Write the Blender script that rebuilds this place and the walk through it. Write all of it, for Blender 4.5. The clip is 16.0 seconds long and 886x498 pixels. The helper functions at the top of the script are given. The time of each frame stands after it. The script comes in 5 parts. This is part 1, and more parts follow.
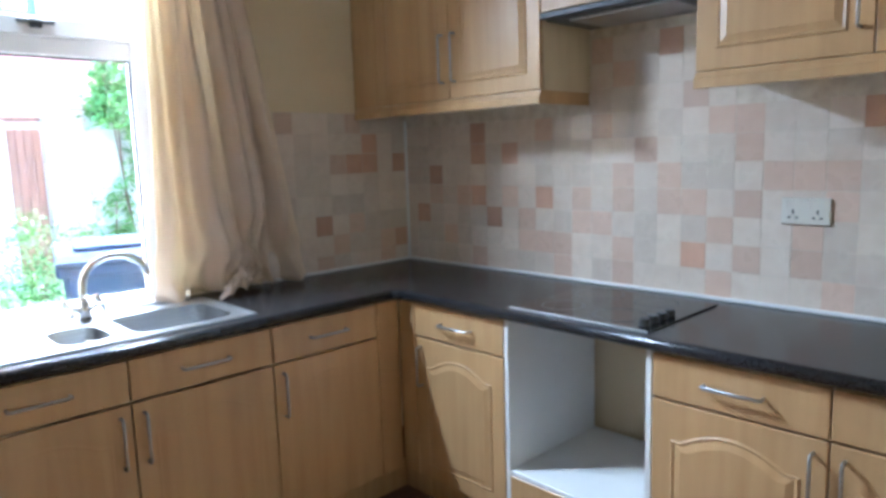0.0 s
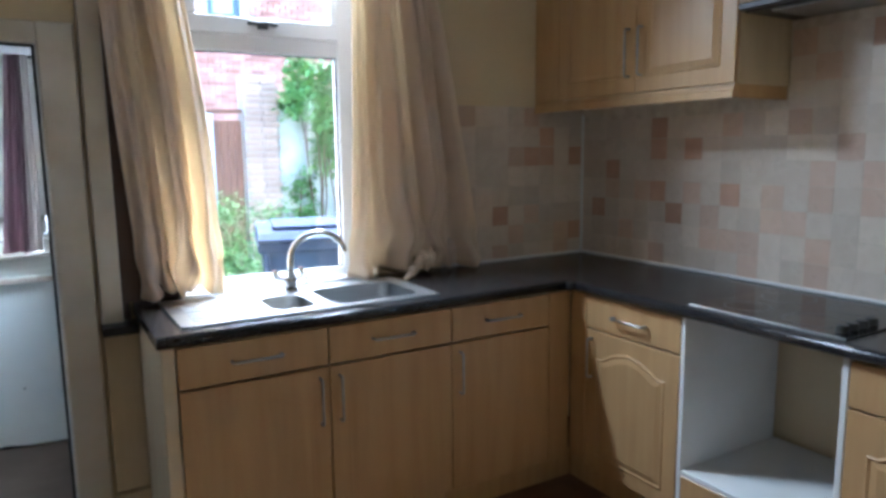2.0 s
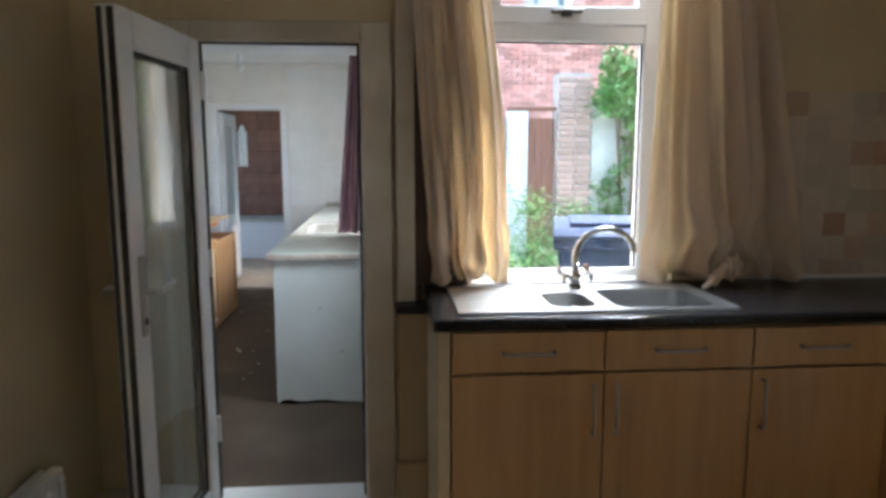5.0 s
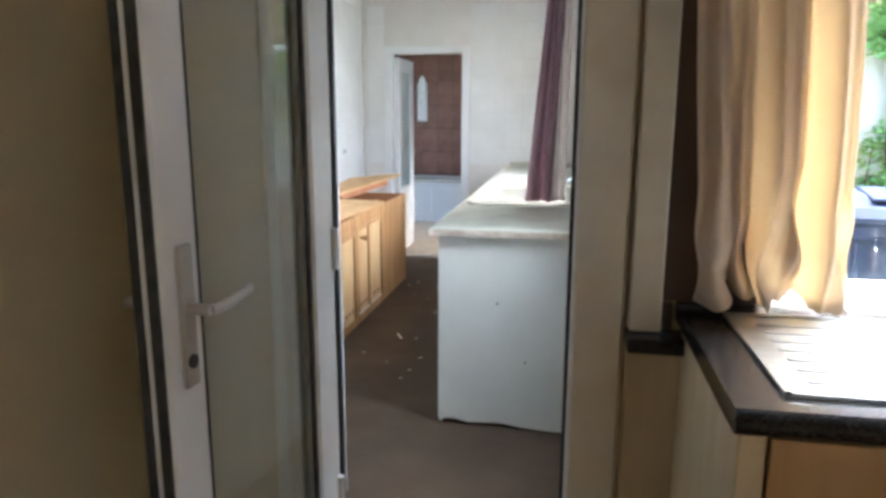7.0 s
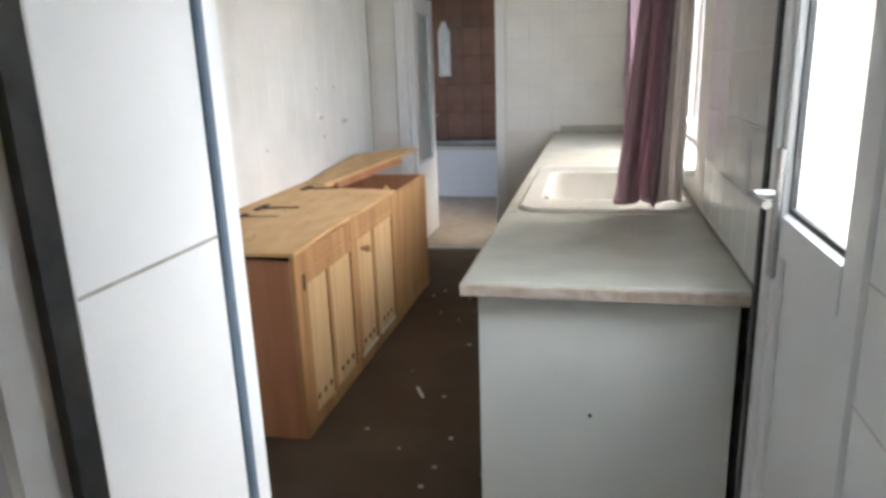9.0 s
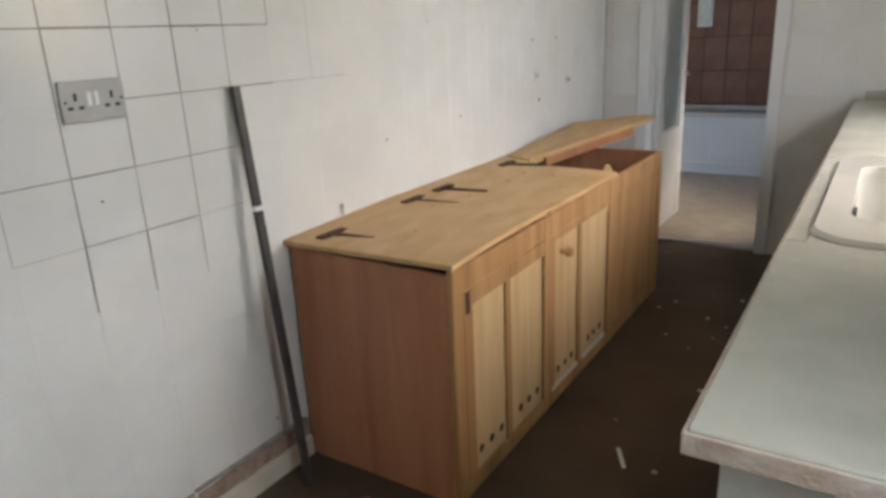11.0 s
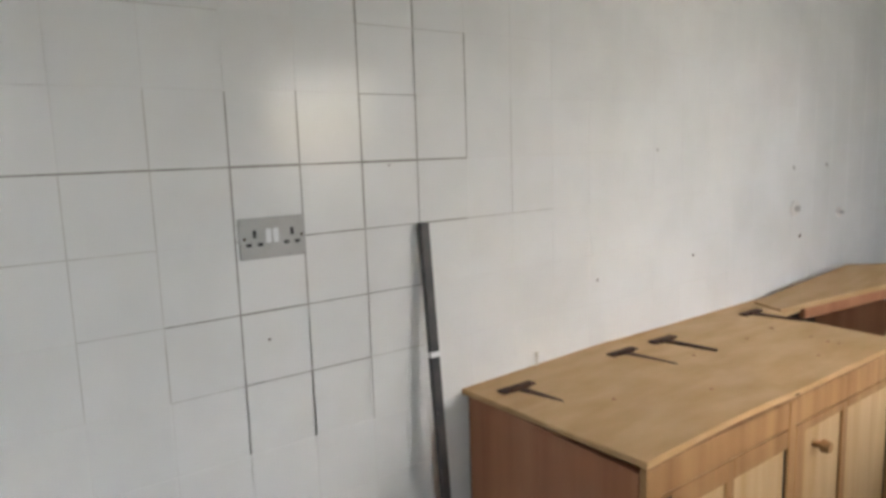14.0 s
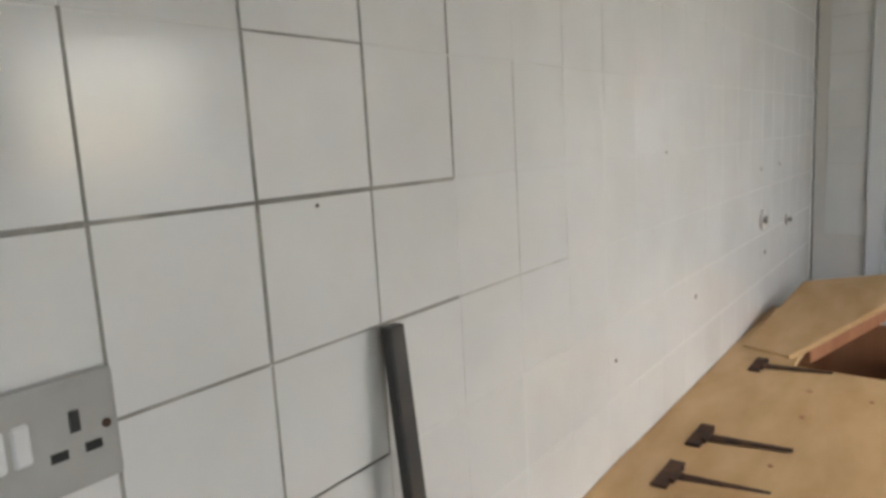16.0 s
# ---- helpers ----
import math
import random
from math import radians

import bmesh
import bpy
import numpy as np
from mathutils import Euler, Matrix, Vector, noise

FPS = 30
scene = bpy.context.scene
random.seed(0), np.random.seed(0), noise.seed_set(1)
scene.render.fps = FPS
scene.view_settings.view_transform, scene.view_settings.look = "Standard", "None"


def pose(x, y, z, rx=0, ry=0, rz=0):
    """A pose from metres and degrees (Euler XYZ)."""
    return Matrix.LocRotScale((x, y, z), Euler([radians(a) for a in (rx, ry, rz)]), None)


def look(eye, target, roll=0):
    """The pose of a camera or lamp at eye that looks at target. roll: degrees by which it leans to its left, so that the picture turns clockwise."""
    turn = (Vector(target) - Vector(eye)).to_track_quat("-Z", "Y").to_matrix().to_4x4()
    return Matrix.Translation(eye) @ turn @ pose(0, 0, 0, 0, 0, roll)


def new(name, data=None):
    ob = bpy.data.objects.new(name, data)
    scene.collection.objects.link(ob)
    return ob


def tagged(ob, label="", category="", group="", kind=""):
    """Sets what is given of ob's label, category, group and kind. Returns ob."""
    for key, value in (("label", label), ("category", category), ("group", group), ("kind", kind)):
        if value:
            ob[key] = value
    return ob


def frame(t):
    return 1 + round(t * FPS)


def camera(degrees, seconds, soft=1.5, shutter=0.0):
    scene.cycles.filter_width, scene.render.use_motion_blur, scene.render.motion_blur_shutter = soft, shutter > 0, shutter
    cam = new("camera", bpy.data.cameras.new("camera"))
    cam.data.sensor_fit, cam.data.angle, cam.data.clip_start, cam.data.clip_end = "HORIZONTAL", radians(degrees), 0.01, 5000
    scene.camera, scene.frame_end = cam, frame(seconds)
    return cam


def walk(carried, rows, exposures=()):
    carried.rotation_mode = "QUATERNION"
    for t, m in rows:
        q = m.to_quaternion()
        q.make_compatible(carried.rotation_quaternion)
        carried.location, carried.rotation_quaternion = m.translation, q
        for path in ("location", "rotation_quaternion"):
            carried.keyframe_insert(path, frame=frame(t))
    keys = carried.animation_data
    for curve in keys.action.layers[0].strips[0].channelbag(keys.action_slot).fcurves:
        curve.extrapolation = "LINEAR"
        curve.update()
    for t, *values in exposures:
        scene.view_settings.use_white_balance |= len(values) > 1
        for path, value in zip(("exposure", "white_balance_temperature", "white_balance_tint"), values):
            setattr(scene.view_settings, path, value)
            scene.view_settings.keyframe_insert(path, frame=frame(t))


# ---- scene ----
cam = camera(66.2, 16.0, soft=3.4)
PATH = [
    (0, (-2.342, -2.694, 1.453), (-0.971, -1.265, 1.171), -1.8),
    (0.5, (-2.397, -2.672, 1.443), (-1.202, -1.095, 1.149), -2.1),
    (1, (-2.417, -2.685, 1.443), (-1.333, -1.033, 1.134), -1.0),
    (1.5, (-2.432, -2.706, 1.433), (-1.381, -1.046, 1.061), -0.6),
    (2, (-2.465, -2.708, 1.443), (-1.454, -1.006, 1.157), -0.7),
    (2.5, (-2.472, -2.69, 1.447), (-1.474, -0.965, 1.282), -0.7),
    (3, (-2.457, -2.675, 1.443), (-1.44, -0.955, 1.384), -1.0),
    (3.5, (-2.447, -2.662, 1.442), (-1.446, -0.931, 1.424), -1.4),
    (4, (-2.36, -2.639, 1.436), (-1.641, -0.776, 1.33), -0.3),
    (4.5, (-2.341, -2.626, 1.423), (-1.973, -0.67, 1.225), -0.1),
    (5, (-2.341, -2.611, 1.41), (-2.177, -0.637, 1.13), 0.0),
    (5.2, (-2.339, -2.603, 1.407), (-2.24, -0.631, 1.084), 0.1),
    (7.3, (-2.471, -1.32, 1.307), (-2.887, 0.59, 0.885), 0.1),
    (7.5, (-2.486, -1.159, 1.302), (-2.935, 0.736, 0.845), -0.2),
    (8, (-2.597, -0.786, 1.309), (-3.052, 1.108, 0.856), -1.6),
    (8.2, (-2.635, -0.647, 1.315), (-3.059, 1.248, 0.836), -1.8),
    (10.3, (-2.797, 0.15, 1.28), (-3.341, 1.996, 0.736), -2.9),
    (10.5, (-2.817, 0.239, 1.268), (-3.437, 2.055, 0.702), -3.0),
    (10.8, (-2.854, 0.387, 1.249), (-3.738, 2.085, 0.67), -2.6),
    (11, (-2.867, 0.469, 1.263), (-3.913, 2.064, 0.661), -2.7),
    (11.5, (-2.922, 0.585, 1.262), (-4.06, 2.053, 0.522), -2.8),
    (12, (-2.967, 0.625, 1.259), (-4.293, 1.897, 0.469), -2.9),
    (12.5, (-2.927, 0.714, 1.276), (-4.475, 1.74, 0.535), -2.2),
    (13, (-2.926, 0.722, 1.303), (-4.533, 1.782, 0.76), -3.1),
    (13.5, (-2.934, 0.734, 1.317), (-4.539, 1.864, 0.934), -2.6),
    (14, (-2.944, 0.762, 1.327), (-4.54, 1.934, 1.044), -1.9),
    (14.5, (-3.001, 0.839, 1.32), (-4.599, 2.015, 1.067), -1.4),
    (15, (-3.277, 0.937, 1.322), (-4.772, 2.24, 1.064), -2.1),
    (15.5, (-3.547, 1.036, 1.33), (-4.92, 2.464, 1.055), -2.2),
    (16, (-3.793, 1.15, 1.353), (-4.996, 2.719, 1.049), -3.2),
]
walk(cam, [(t, look(eye, target, roll)) for t, eye, target, roll in PATH],
     [(0.0, 5.0, 4950, 5), (0.3, 4.7, 4850, 4), (0.7, 4.45, 4900, 4), (2.0, 4.2, 5100, 5), (3.0, 3.75, 5300, 5), (4.5, 3.6, 5700, 5), (5.2, 3.75, 5850, 7),
      (7.3, 4.3, 6000, 8), (8.2, 4.1, 6200, 9), (10.3, 3.2, 6900, 10), (11.0, 3.25, 6800, 10), (11.5, 3.55, 6450, 10), (12.5, 3.6, 6300, 10), (13.0, 3.45, 6450, 10), (14.0, 3.2, 6700, 10), (16.0, 3.1, 6750, 9)])

# ---- light: overcast day ----
world = bpy.data.worlds.new("overcast")
scene.world = world
world.use_nodes = True
wn = world.node_tree
sky = wn.nodes.new("ShaderNodeTexSky")
sky.sky_type, sky.sun_disc, sky.sun_elevation, sky.sun_rotation = "NISHITA", False, radians(48), radians(60)
sky.air_density, sky.dust_density = 1.0, 3.0
wn.nodes["Background"].inputs["Strength"].default_value = 0.15
wn.links.new(sky.outputs[0], wn.nodes["Background"].inputs["Color"])
sun = new("sun", bpy.data.lights.new("sun", "SUN"))
sun.data.energy, sun.data.angle, sun.data.color = 0.9, radians(20), (1.0, 0.96, 0.9)
sun.matrix_world = look((4, 9, 12), (0, 2, 0))


skylight = new("sky_light_kitchen_window", bpy.data.lights.new("sky_light_kitchen_window", "AREA"))
skylight.data.shape, skylight.data.size, skylight.data.size_y = "RECTANGLE", 0.52, 0.08
skylight.data.energy, skylight.data.color, skylight.data.spread = 1.9, (0.93, 0.97, 1.0), radians(105)
skylight.matrix_world = look((-1.61, 0.04, 2.455), (-1.45, -1.0, 1.25))
doorlight = new("sky_light_back_door", bpy.data.lights.new("sky_light_back_door", "AREA"))
doorlight.data.shape, doorlight.data.size, doorlight.data.size_y = "RECTANGLE", 0.28, 0.70
doorlight.data.energy, doorlight.data.color, doorlight.data.spread = 0.44, (0.80, 0.91, 1.0), radians(120)
doorlight.matrix_world = look((-2.31, 0.83, 1.50), (-3.0, 0.86, 0.75))
windowlight = new("sky_light_utility_window", bpy.data.lights.new("sky_light_utility_window", "AREA"))
windowlight.data.shape, windowlight.data.size, windowlight.data.size_y = "RECTANGLE", 1.45, 0.70
windowlight.data.energy, windowlight.data.color, windowlight.data.spread = 0.72, (0.97, 0.98, 1.0), radians(150)
windowlight.matrix_world = look((-2.20, 2.92, 1.45), (-3.2, 2.92, 0.85))

# ---- materials ----


def mat(name, colour, rough=0.6, metal=0.0, second=None, scale=8.0, amount=1.0, stretch=(1, 1, 1), bump=0.1, bump_scale=60.0,
        by_object=0.0, coat=0.0, detail=6.0, low=0.35, high=0.7, placed=False):
    """Two-scale procedural surface: a mottled base colour, fine relief and uneven gloss, in metres."""
    m = bpy.data.materials.new(name)
    m.use_nodes = True
    nt, nodes = m.node_tree, m.node_tree.nodes
    b = nodes["Principled BSDF"]
    co = nodes.new("ShaderNodeTexCoord")
    mp = nodes.new("ShaderNodeMapping")
    mp.inputs["Scale"].default_value = stretch
    nt.links.new(nodes.new("ShaderNodeNewGeometry").outputs["Position"] if placed else co.outputs["Object"], mp.inputs["Vector"])
    n1, n2 = nodes.new("ShaderNodeTexNoise"), nodes.new("ShaderNodeTexNoise")
    n1.inputs["Scale"].default_value, n1.inputs["Detail"].default_value = scale, detail
    n2.inputs["Scale"].default_value, n2.inputs["Detail"].default_value = bump_scale, 4
    for n in (n1, n2):
        nt.links.new(mp.outputs[0], n.inputs["Vector"])
    ramp = nodes.new("ShaderNodeValToRGB")
    second = second or tuple(c * 0.8 for c in colour)
    ramp.color_ramp.elements[0].position, ramp.color_ramp.elements[1].position = low, high
    ramp.color_ramp.elements[0].color = (*colour, 1)
    ramp.color_ramp.elements[1].color = (*[c + (s - c) * amount for c, s in zip(colour, second)], 1)
    nt.links.new(n1.outputs["Fac"], ramp.inputs[0])
    out = ramp.outputs[0]
    if by_object:
        info, hsv = nodes.new("ShaderNodeObjectInfo"), nodes.new("ShaderNodeHueSaturation")
        rng = nodes.new("ShaderNodeMapRange")
        rng.inputs["To Min"].default_value, rng.inputs["To Max"].default_value = 1 - by_object, 1 + by_object
        nt.links.new(info.outputs["Random"], rng.inputs["Value"])
        nt.links.new(rng.outputs[0], hsv.inputs["Value"])
        nt.links.new(out, hsv.inputs["Color"])
        out = hsv.outputs[0]
    nt.links.new(out, b.inputs["Base Color"])
    b.inputs["Metallic"].default_value = metal
    rr = nodes.new("ShaderNodeMapRange")
    rr.inputs["To Min"].default_value, rr.inputs["To Max"].default_value = max(rough - 0.08, 0.02), min(rough + 0.1, 1)
    nt.links.new(n1.outputs["Fac"], rr.inputs["Value"])
    nt.links.new(rr.outputs[0], b.inputs["Roughness"])
    b.inputs["Coat Weight"].default_value = coat
    if bump:
        bp = nodes.new("ShaderNodeBump")
        bp.inputs["Strength"].default_value, bp.inputs["Distance"].default_value = bump, 0.004
        nt.links.new(n2.outputs["Fac"], bp.inputs["Height"])
        nt.links.new(bp.outputs[0], b.inputs["Normal"])
    return m


def glass_mat(name, rough=0.0, tint=(1, 1, 1), thin=True):
    m = bpy.data.materials.new(name)
    m.use_nodes = True
    b = m.node_tree.nodes["Principled BSDF"]
    b.inputs["Transmission Weight"].default_value, b.inputs["Roughness"].default_value = 1.0, rough
    b.inputs["Base Color"].default_value, b.inputs["IOR"].default_value = (*tint, 1), 1.45
    return m


def cloth_mat(name, colour, second, through_colour, through_amount=0.45, scale=3.0, stretch=(6, 6, 0.4)):
    """Woven cloth that lets some light pass."""
    m = mat(name, colour, 0.9, second=second, scale=scale, stretch=stretch, bump=0.25, bump_scale=300)
    nt = m.node_tree
    out, b = nt.nodes["Material Output"], nt.nodes["Principled BSDF"]
    tr, mx = nt.nodes.new("ShaderNodeBsdfTranslucent"), nt.nodes.new("ShaderNodeMixShader")
    tr.inputs["Color"].default_value, mx.inputs[0].default_value = (*through_colour, 1), through_amount
    nt.links.new(b.outputs[0], mx.inputs[1])
    nt.links.new(tr.outputs[0], mx.inputs[2])
    nt.links.new(mx.outputs[0], out.inputs["Surface"])
    return m


M_WALL = mat("cream_wall_paint", (0.70, 0.59, 0.40), 0.75, second=(0.62, 0.51, 0.33), scale=1.6, bump=0.15, bump_scale=90)
M_WHITEWALL = mat("old_white_wall_paint", (0.74, 0.72, 0.69), 0.6, second=(0.62, 0.59, 0.55), scale=1.8, bump=0.15, bump_scale=70)
M_CEIL = mat("ceiling_paint", (0.78, 0.78, 0.76), 0.8, second=(0.7, 0.7, 0.68), scale=1.2)
M_WTILE = mat("painted_white_tile", (0.78, 0.78, 0.77), 0.11, second=(0.70, 0.70, 0.685), scale=3.5, bump=0.10, bump_scale=9, by_object=0.012, low=0.4, high=0.75, placed=True)
M_GROUT = mat("dirty_grout", (0.23, 0.22, 0.20), 0.95, second=(0.42, 0.40, 0.37), scale=22, bump=0.3)
M_WTILE.node_tree.nodes["Principled BSDF"].inputs["Specular IOR Level"].default_value = 0.21
M_FGROUT = mat("grubby_joint", (0.50, 0.49, 0.46), 0.9, second=(0.66, 0.65, 0.62), scale=18, bump=0.2)
M_WGROUT = mat("painted_joint", (0.76, 0.76, 0.74), 0.6, second=(0.68, 0.67, 0.65), scale=5)
M_CREAMT = mat("cream_tile", (0.66, 0.58, 0.50), 0.28, second=(0.60, 0.51, 0.43), scale=14, by_object=0.10, bump=0.15, bump_scale=40, placed=True)
M_PINKT = mat("pale_pink_tile", (0.62, 0.47, 0.38), 0.28, second=(0.57, 0.42, 0.33), scale=14, by_object=0.10, bump=0.15, bump_scale=40, placed=True)
M_TERRT = mat("terracotta_tile", (0.55, 0.35, 0.25), 0.3, second=(0.49, 0.30, 0.21), scale=14, by_object=0.13, bump=0.15, bump_scale=40, placed=True)
M_KGROUT = mat("beige_grout", (0.68, 0.62, 0.53), 0.9, second=(0.52, 0.45, 0.37), scale=20)
M_MAPLE = mat("maple_foil_door", (0.50, 0.32, 0.15), 0.38, second=(0.43, 0.265, 0.115), scale=2.6, stretch=(9, 9, 0.8), bump=0.05, bump_scale=40)
M_MAPLE2 = mat("pale_maple_carcass", (0.66, 0.55, 0.37), 0.5, second=(0.58, 0.47, 0.3), scale=3, stretch=(6, 6, 0.7), bump=0.05)
M_WHITEMEL = mat("white_melamine", (0.80, 0.80, 0.79), 0.35, second=(0.72, 0.72, 0.70), scale=3, bump=0.02)
M_BLACKTOP = mat("black_laminate_worktop", (0.012, 0.012, 0.014), 0.22, second=(0.035, 0.034, 0.034), scale=160, bump=0.06, bump_scale=220, low=0.45, high=0.7)
M_HOB = mat("black_hob_glass", (0.006, 0.006, 0.007), 0.06, bump=0.0, second=(0.01, 0.01, 0.011))
M_STEEL = mat("brushed_steel", (0.46, 0.47, 0.48), 0.36, 1.0, second=(0.36, 0.37, 0.38), scale=4, stretch=(1, 30, 30), bump=0.03)
M_SATIN = mat("satin_handle_metal", (0.50, 0.48, 0.45), 0.45, 0.5, second=(0.44, 0.42, 0.39), scale=6, bump=0.02)
M_CHROME = mat("chrome", (0.72, 0.72, 0.73), 0.1, 1.0, second=(0.6, 0.6, 0.6), scale=20, bump=0.01)
M_BLACK = mat("black_plastic", (0.015, 0.015, 0.016), 0.4, second=(0.03, 0.03, 0.03), scale=12)
M_RUBBER = mat("rubber_seal", (0.02, 0.021, 0.023), 0.6, second=(0.06, 0.06, 0.06), scale=30)
M_SLATE = mat("dark_slate_trim", (0.11, 0.155, 0.21), 0.4, second=(0.08, 0.12, 0.17), scale=6)
M_PVC = mat("white_pvc", (0.76, 0.77, 0.78), 0.34, second=(0.75, 0.758, 0.765), scale=2.2, bump=0.02, low=0.3, high=0.85, placed=True)
M_GLOSS = mat("worn_white_gloss_paint", (0.70, 0.66, 0.59), 0.35, second=(0.55, 0.49, 0.41), scale=4, bump=0.1, bump_scale=30)
M_GLASS = glass_mat("clear_glass")
M_FROST = glass_mat("obscured_glass", 0.45, (0.66, 0.74, 0.72))
M_TINT = glass_mat("greenish_glass", 0.05, (0.86, 0.88, 0.77))
M_TINT.node_tree.nodes["Principled BSDF"].inputs["IOR"].default_value = 1.4
M_TINT.node_tree.nodes["Principled BSDF"].inputs["Transmission Weight"].default_value = 0.8
M_CURTAIN = cloth_mat("cream_curtain", (0.82, 0.70, 0.62), (0.72, 0.60, 0.52), (0.86, 0.75, 0.54), 0.40)
M_PURPLE = cloth_mat("mauve_curtain", (0.34, 0.265, 0.295), (0.25, 0.19, 0.215), (0.74, 0.53, 0.60), 0.36)
M_LINING = cloth_mat("curtain_lining", (0.78, 0.74, 0.72), (0.68, 0.64, 0.62), (0.9, 0.86, 0.84), 0.5)
M_KFLOOR = mat("brown_vinyl_floor", (0.20, 0.10, 0.055), 0.45, second=(0.12, 0.055, 0.03), scale=7, bump=0.1, bump_scale=40)
M_DIRT = mat("dirty_brown_floor", (0.075, 0.048, 0.029), 0.8, second=(0.135, 0.092, 0.062), scale=2.4, bump=0.4, bump_scale=35, low=0.42, high=0.75)
M_PINE = mat("aged_pine", (0.50, 0.29, 0.125), 0.5, second=(0.34, 0.17, 0.065), scale=2.2, stretch=(7, 7, 0.6), bump=0.12, bump_scale=35)
M_PINEPANEL = mat("pale_pine_panel", (0.68, 0.49, 0.28), 0.5, second=(0.56, 0.36, 0.17), scale=2.4, stretch=(9, 9, 0.6), bump=0.1, bump_scale=35)
M_PLY = mat("chipboard_top", (0.66, 0.44, 0.225), 0.6, second=(0.55, 0.34, 0.15), scale=5, stretch=(3, 1, 3), bump=0.15, bump_scale=120)
M_REDWOOD = mat("red_stained_side", (0.50, 0.23, 0.115), 0.42, second=(0.38, 0.15, 0.07), scale=2, stretch=(7, 7, 0.5), bump=0.08, bump_scale=30)
M_RUST = mat("rusty_iron", (0.07, 0.045, 0.035), 0.7, 0.6, second=(0.16, 0.08, 0.045), scale=40, bump=0.3)
M_IRON = mat("grey_painted_bar", (0.05, 0.052, 0.057), 0.45, 0.3, second=(0.09, 0.08, 0.075), scale=12, bump=0.1)
# near-black brown: shade painted into cavities, gaps and holes; also backs the bathroom tiles
M_DARKIN = mat("dark_backing_and_shade", (0.05, 0.03, 0.02), 0.9, second=(0.09, 0.05, 0.03), scale=6)
M_STONETOP = mat("beige_laminate_top", (0.47, 0.46, 0.40), 0.4, second=(0.39, 0.39, 0.335), scale=7, bump=0.08, bump_scale=160, low=0.4, high=0.65)
M_CHIPEDGE = mat("swollen_chipboard_edge", (0.45, 0.34, 0.27), 0.9, second=(0.62, 0.55, 0.49), scale=30, bump=0.6, bump_scale=140)
M_RUBBLE = mat("broken_brown_plaster", (0.26, 0.17, 0.13), 0.95, second=(0.42, 0.33, 0.28), scale=26, bump=0.8, bump_scale=90)
M_PANEL = mat("painted_end_panel", (0.74, 0.75, 0.72), 0.45, second=(0.68, 0.69, 0.66), scale=3, bump=0.05)
M_CERAMIC = mat("white_sink", (0.62, 0.60, 0.55), 0.12, second=(0.54, 0.52, 0.46), scale=4, bump=0.01)
M_BATHTILE = mat("brown_bathroom_tile", (0.27, 0.12, 0.08), 0.35, second=(0.20, 0.08, 0.05), scale=6, by_object=0.1, bump=0.1)
M_BATHFLOOR = mat("beige_vinyl", (0.37, 0.31, 0.24), 0.5, second=(0.30, 0.25, 0.19), scale=9)
M_GREYPLATE = mat("grubby_grey_plastic", (0.47, 0.47, 0.46), 0.35, second=(0.40, 0.39, 0.37), scale=14, bump=0.02)
M_SOCKET = mat("off_white_plastic", (0.66, 0.64, 0.58), 0.35, second=(0.60, 0.57, 0.5), scale=12, bump=0.02)
M_PINK = mat("pink_plastic", (0.42, 0.11, 0.13), 0.6, second=(0.27, 0.10, 0.09), scale=22)
M_BRICK = mat("red_brick", (0.42, 0.18, 0.13), 0.9, second=(0.50, 0.26, 0.20), scale=3, bump=0.5, bump_scale=60)
M_BRICKB = mat("buff_old_brick", (0.40, 0.28, 0.22), 0.9, second=(0.30, 0.19, 0.14), scale=6, bump=0.5, by_object=0.2)
M_MORTAR = mat("mortar", (0.40, 0.34, 0.29), 0.95, second=(0.32, 0.27, 0.23), scale=9)
M_RENDER = mat("whitewashed_render", (0.50, 0.50, 0.45), 0.9, second=(0.27, 0.28, 0.22), scale=2.2, bump=0.4, bump_scale=25)
M_FENCE = mat("brown_gate_wood", (0.20, 0.085, 0.05), 0.8, second=(0.13, 0.055, 0.03), scale=3, stretch=(8, 8, 0.6), bump=0.2, by_object=0.15)
M_GATEPOST = mat("grey_white_post", (0.42, 0.44, 0.46), 0.6, second=(0.5, 0.51, 0.52), scale=4)
M_BIN = mat("blue_bin_plastic", (0.014, 0.026, 0.065), 0.75, second=(0.022, 0.04, 0.085), scale=4, bump=0.05)
M_BIN.node_tree.nodes["Principled BSDF"].inputs["Specular IOR Level"].default_value = 0.2
M_DARKWOOD = mat("dark_brown_board", (0.075, 0.045, 0.035), 0.55, second=(0.12, 0.075, 0.06), scale=3, stretch=(8, 8, 0.6), bump=0.1)
M_LEAF = mat("leaf_green", (0.07, 0.17, 0.035), 0.6, second=(0.13, 0.26, 0.05), scale=6, bump=0)
M_GRASS = mat("grass_green", (0.10, 0.19, 0.04), 0.7, second=(0.20, 0.27, 0.07), scale=3, bump=0)
M_GROUND = mat("yard_soil", (0.12, 0.11, 0.07), 0.95, second=(0.09, 0.13, 0.04), scale=1.5, bump=0.4)
M_ROOF = mat("slate_roof", (0.09, 0.09, 0.1), 0.7)
M_STONE = mat("pale_window_surround", (0.66, 0.63, 0.58), 0.8, second=(0.55, 0.52, 0.47), scale=5)
# opaque pane: the pale mottled sky reflection is painted into its colour
M_SKYPANE = mat("pane_painted_with_sky_reflection", (0.55, 0.60, 0.62), 0.08, second=(0.35, 0.4, 0.42), scale=1.4, bump=0)
M_FRAMEGREY = mat("dark_grey_frame", (0.10, 0.13, 0.14), 0.4)
M_TWIG = mat("brown_stem", (0.12, 0.07, 0.04), 0.9)
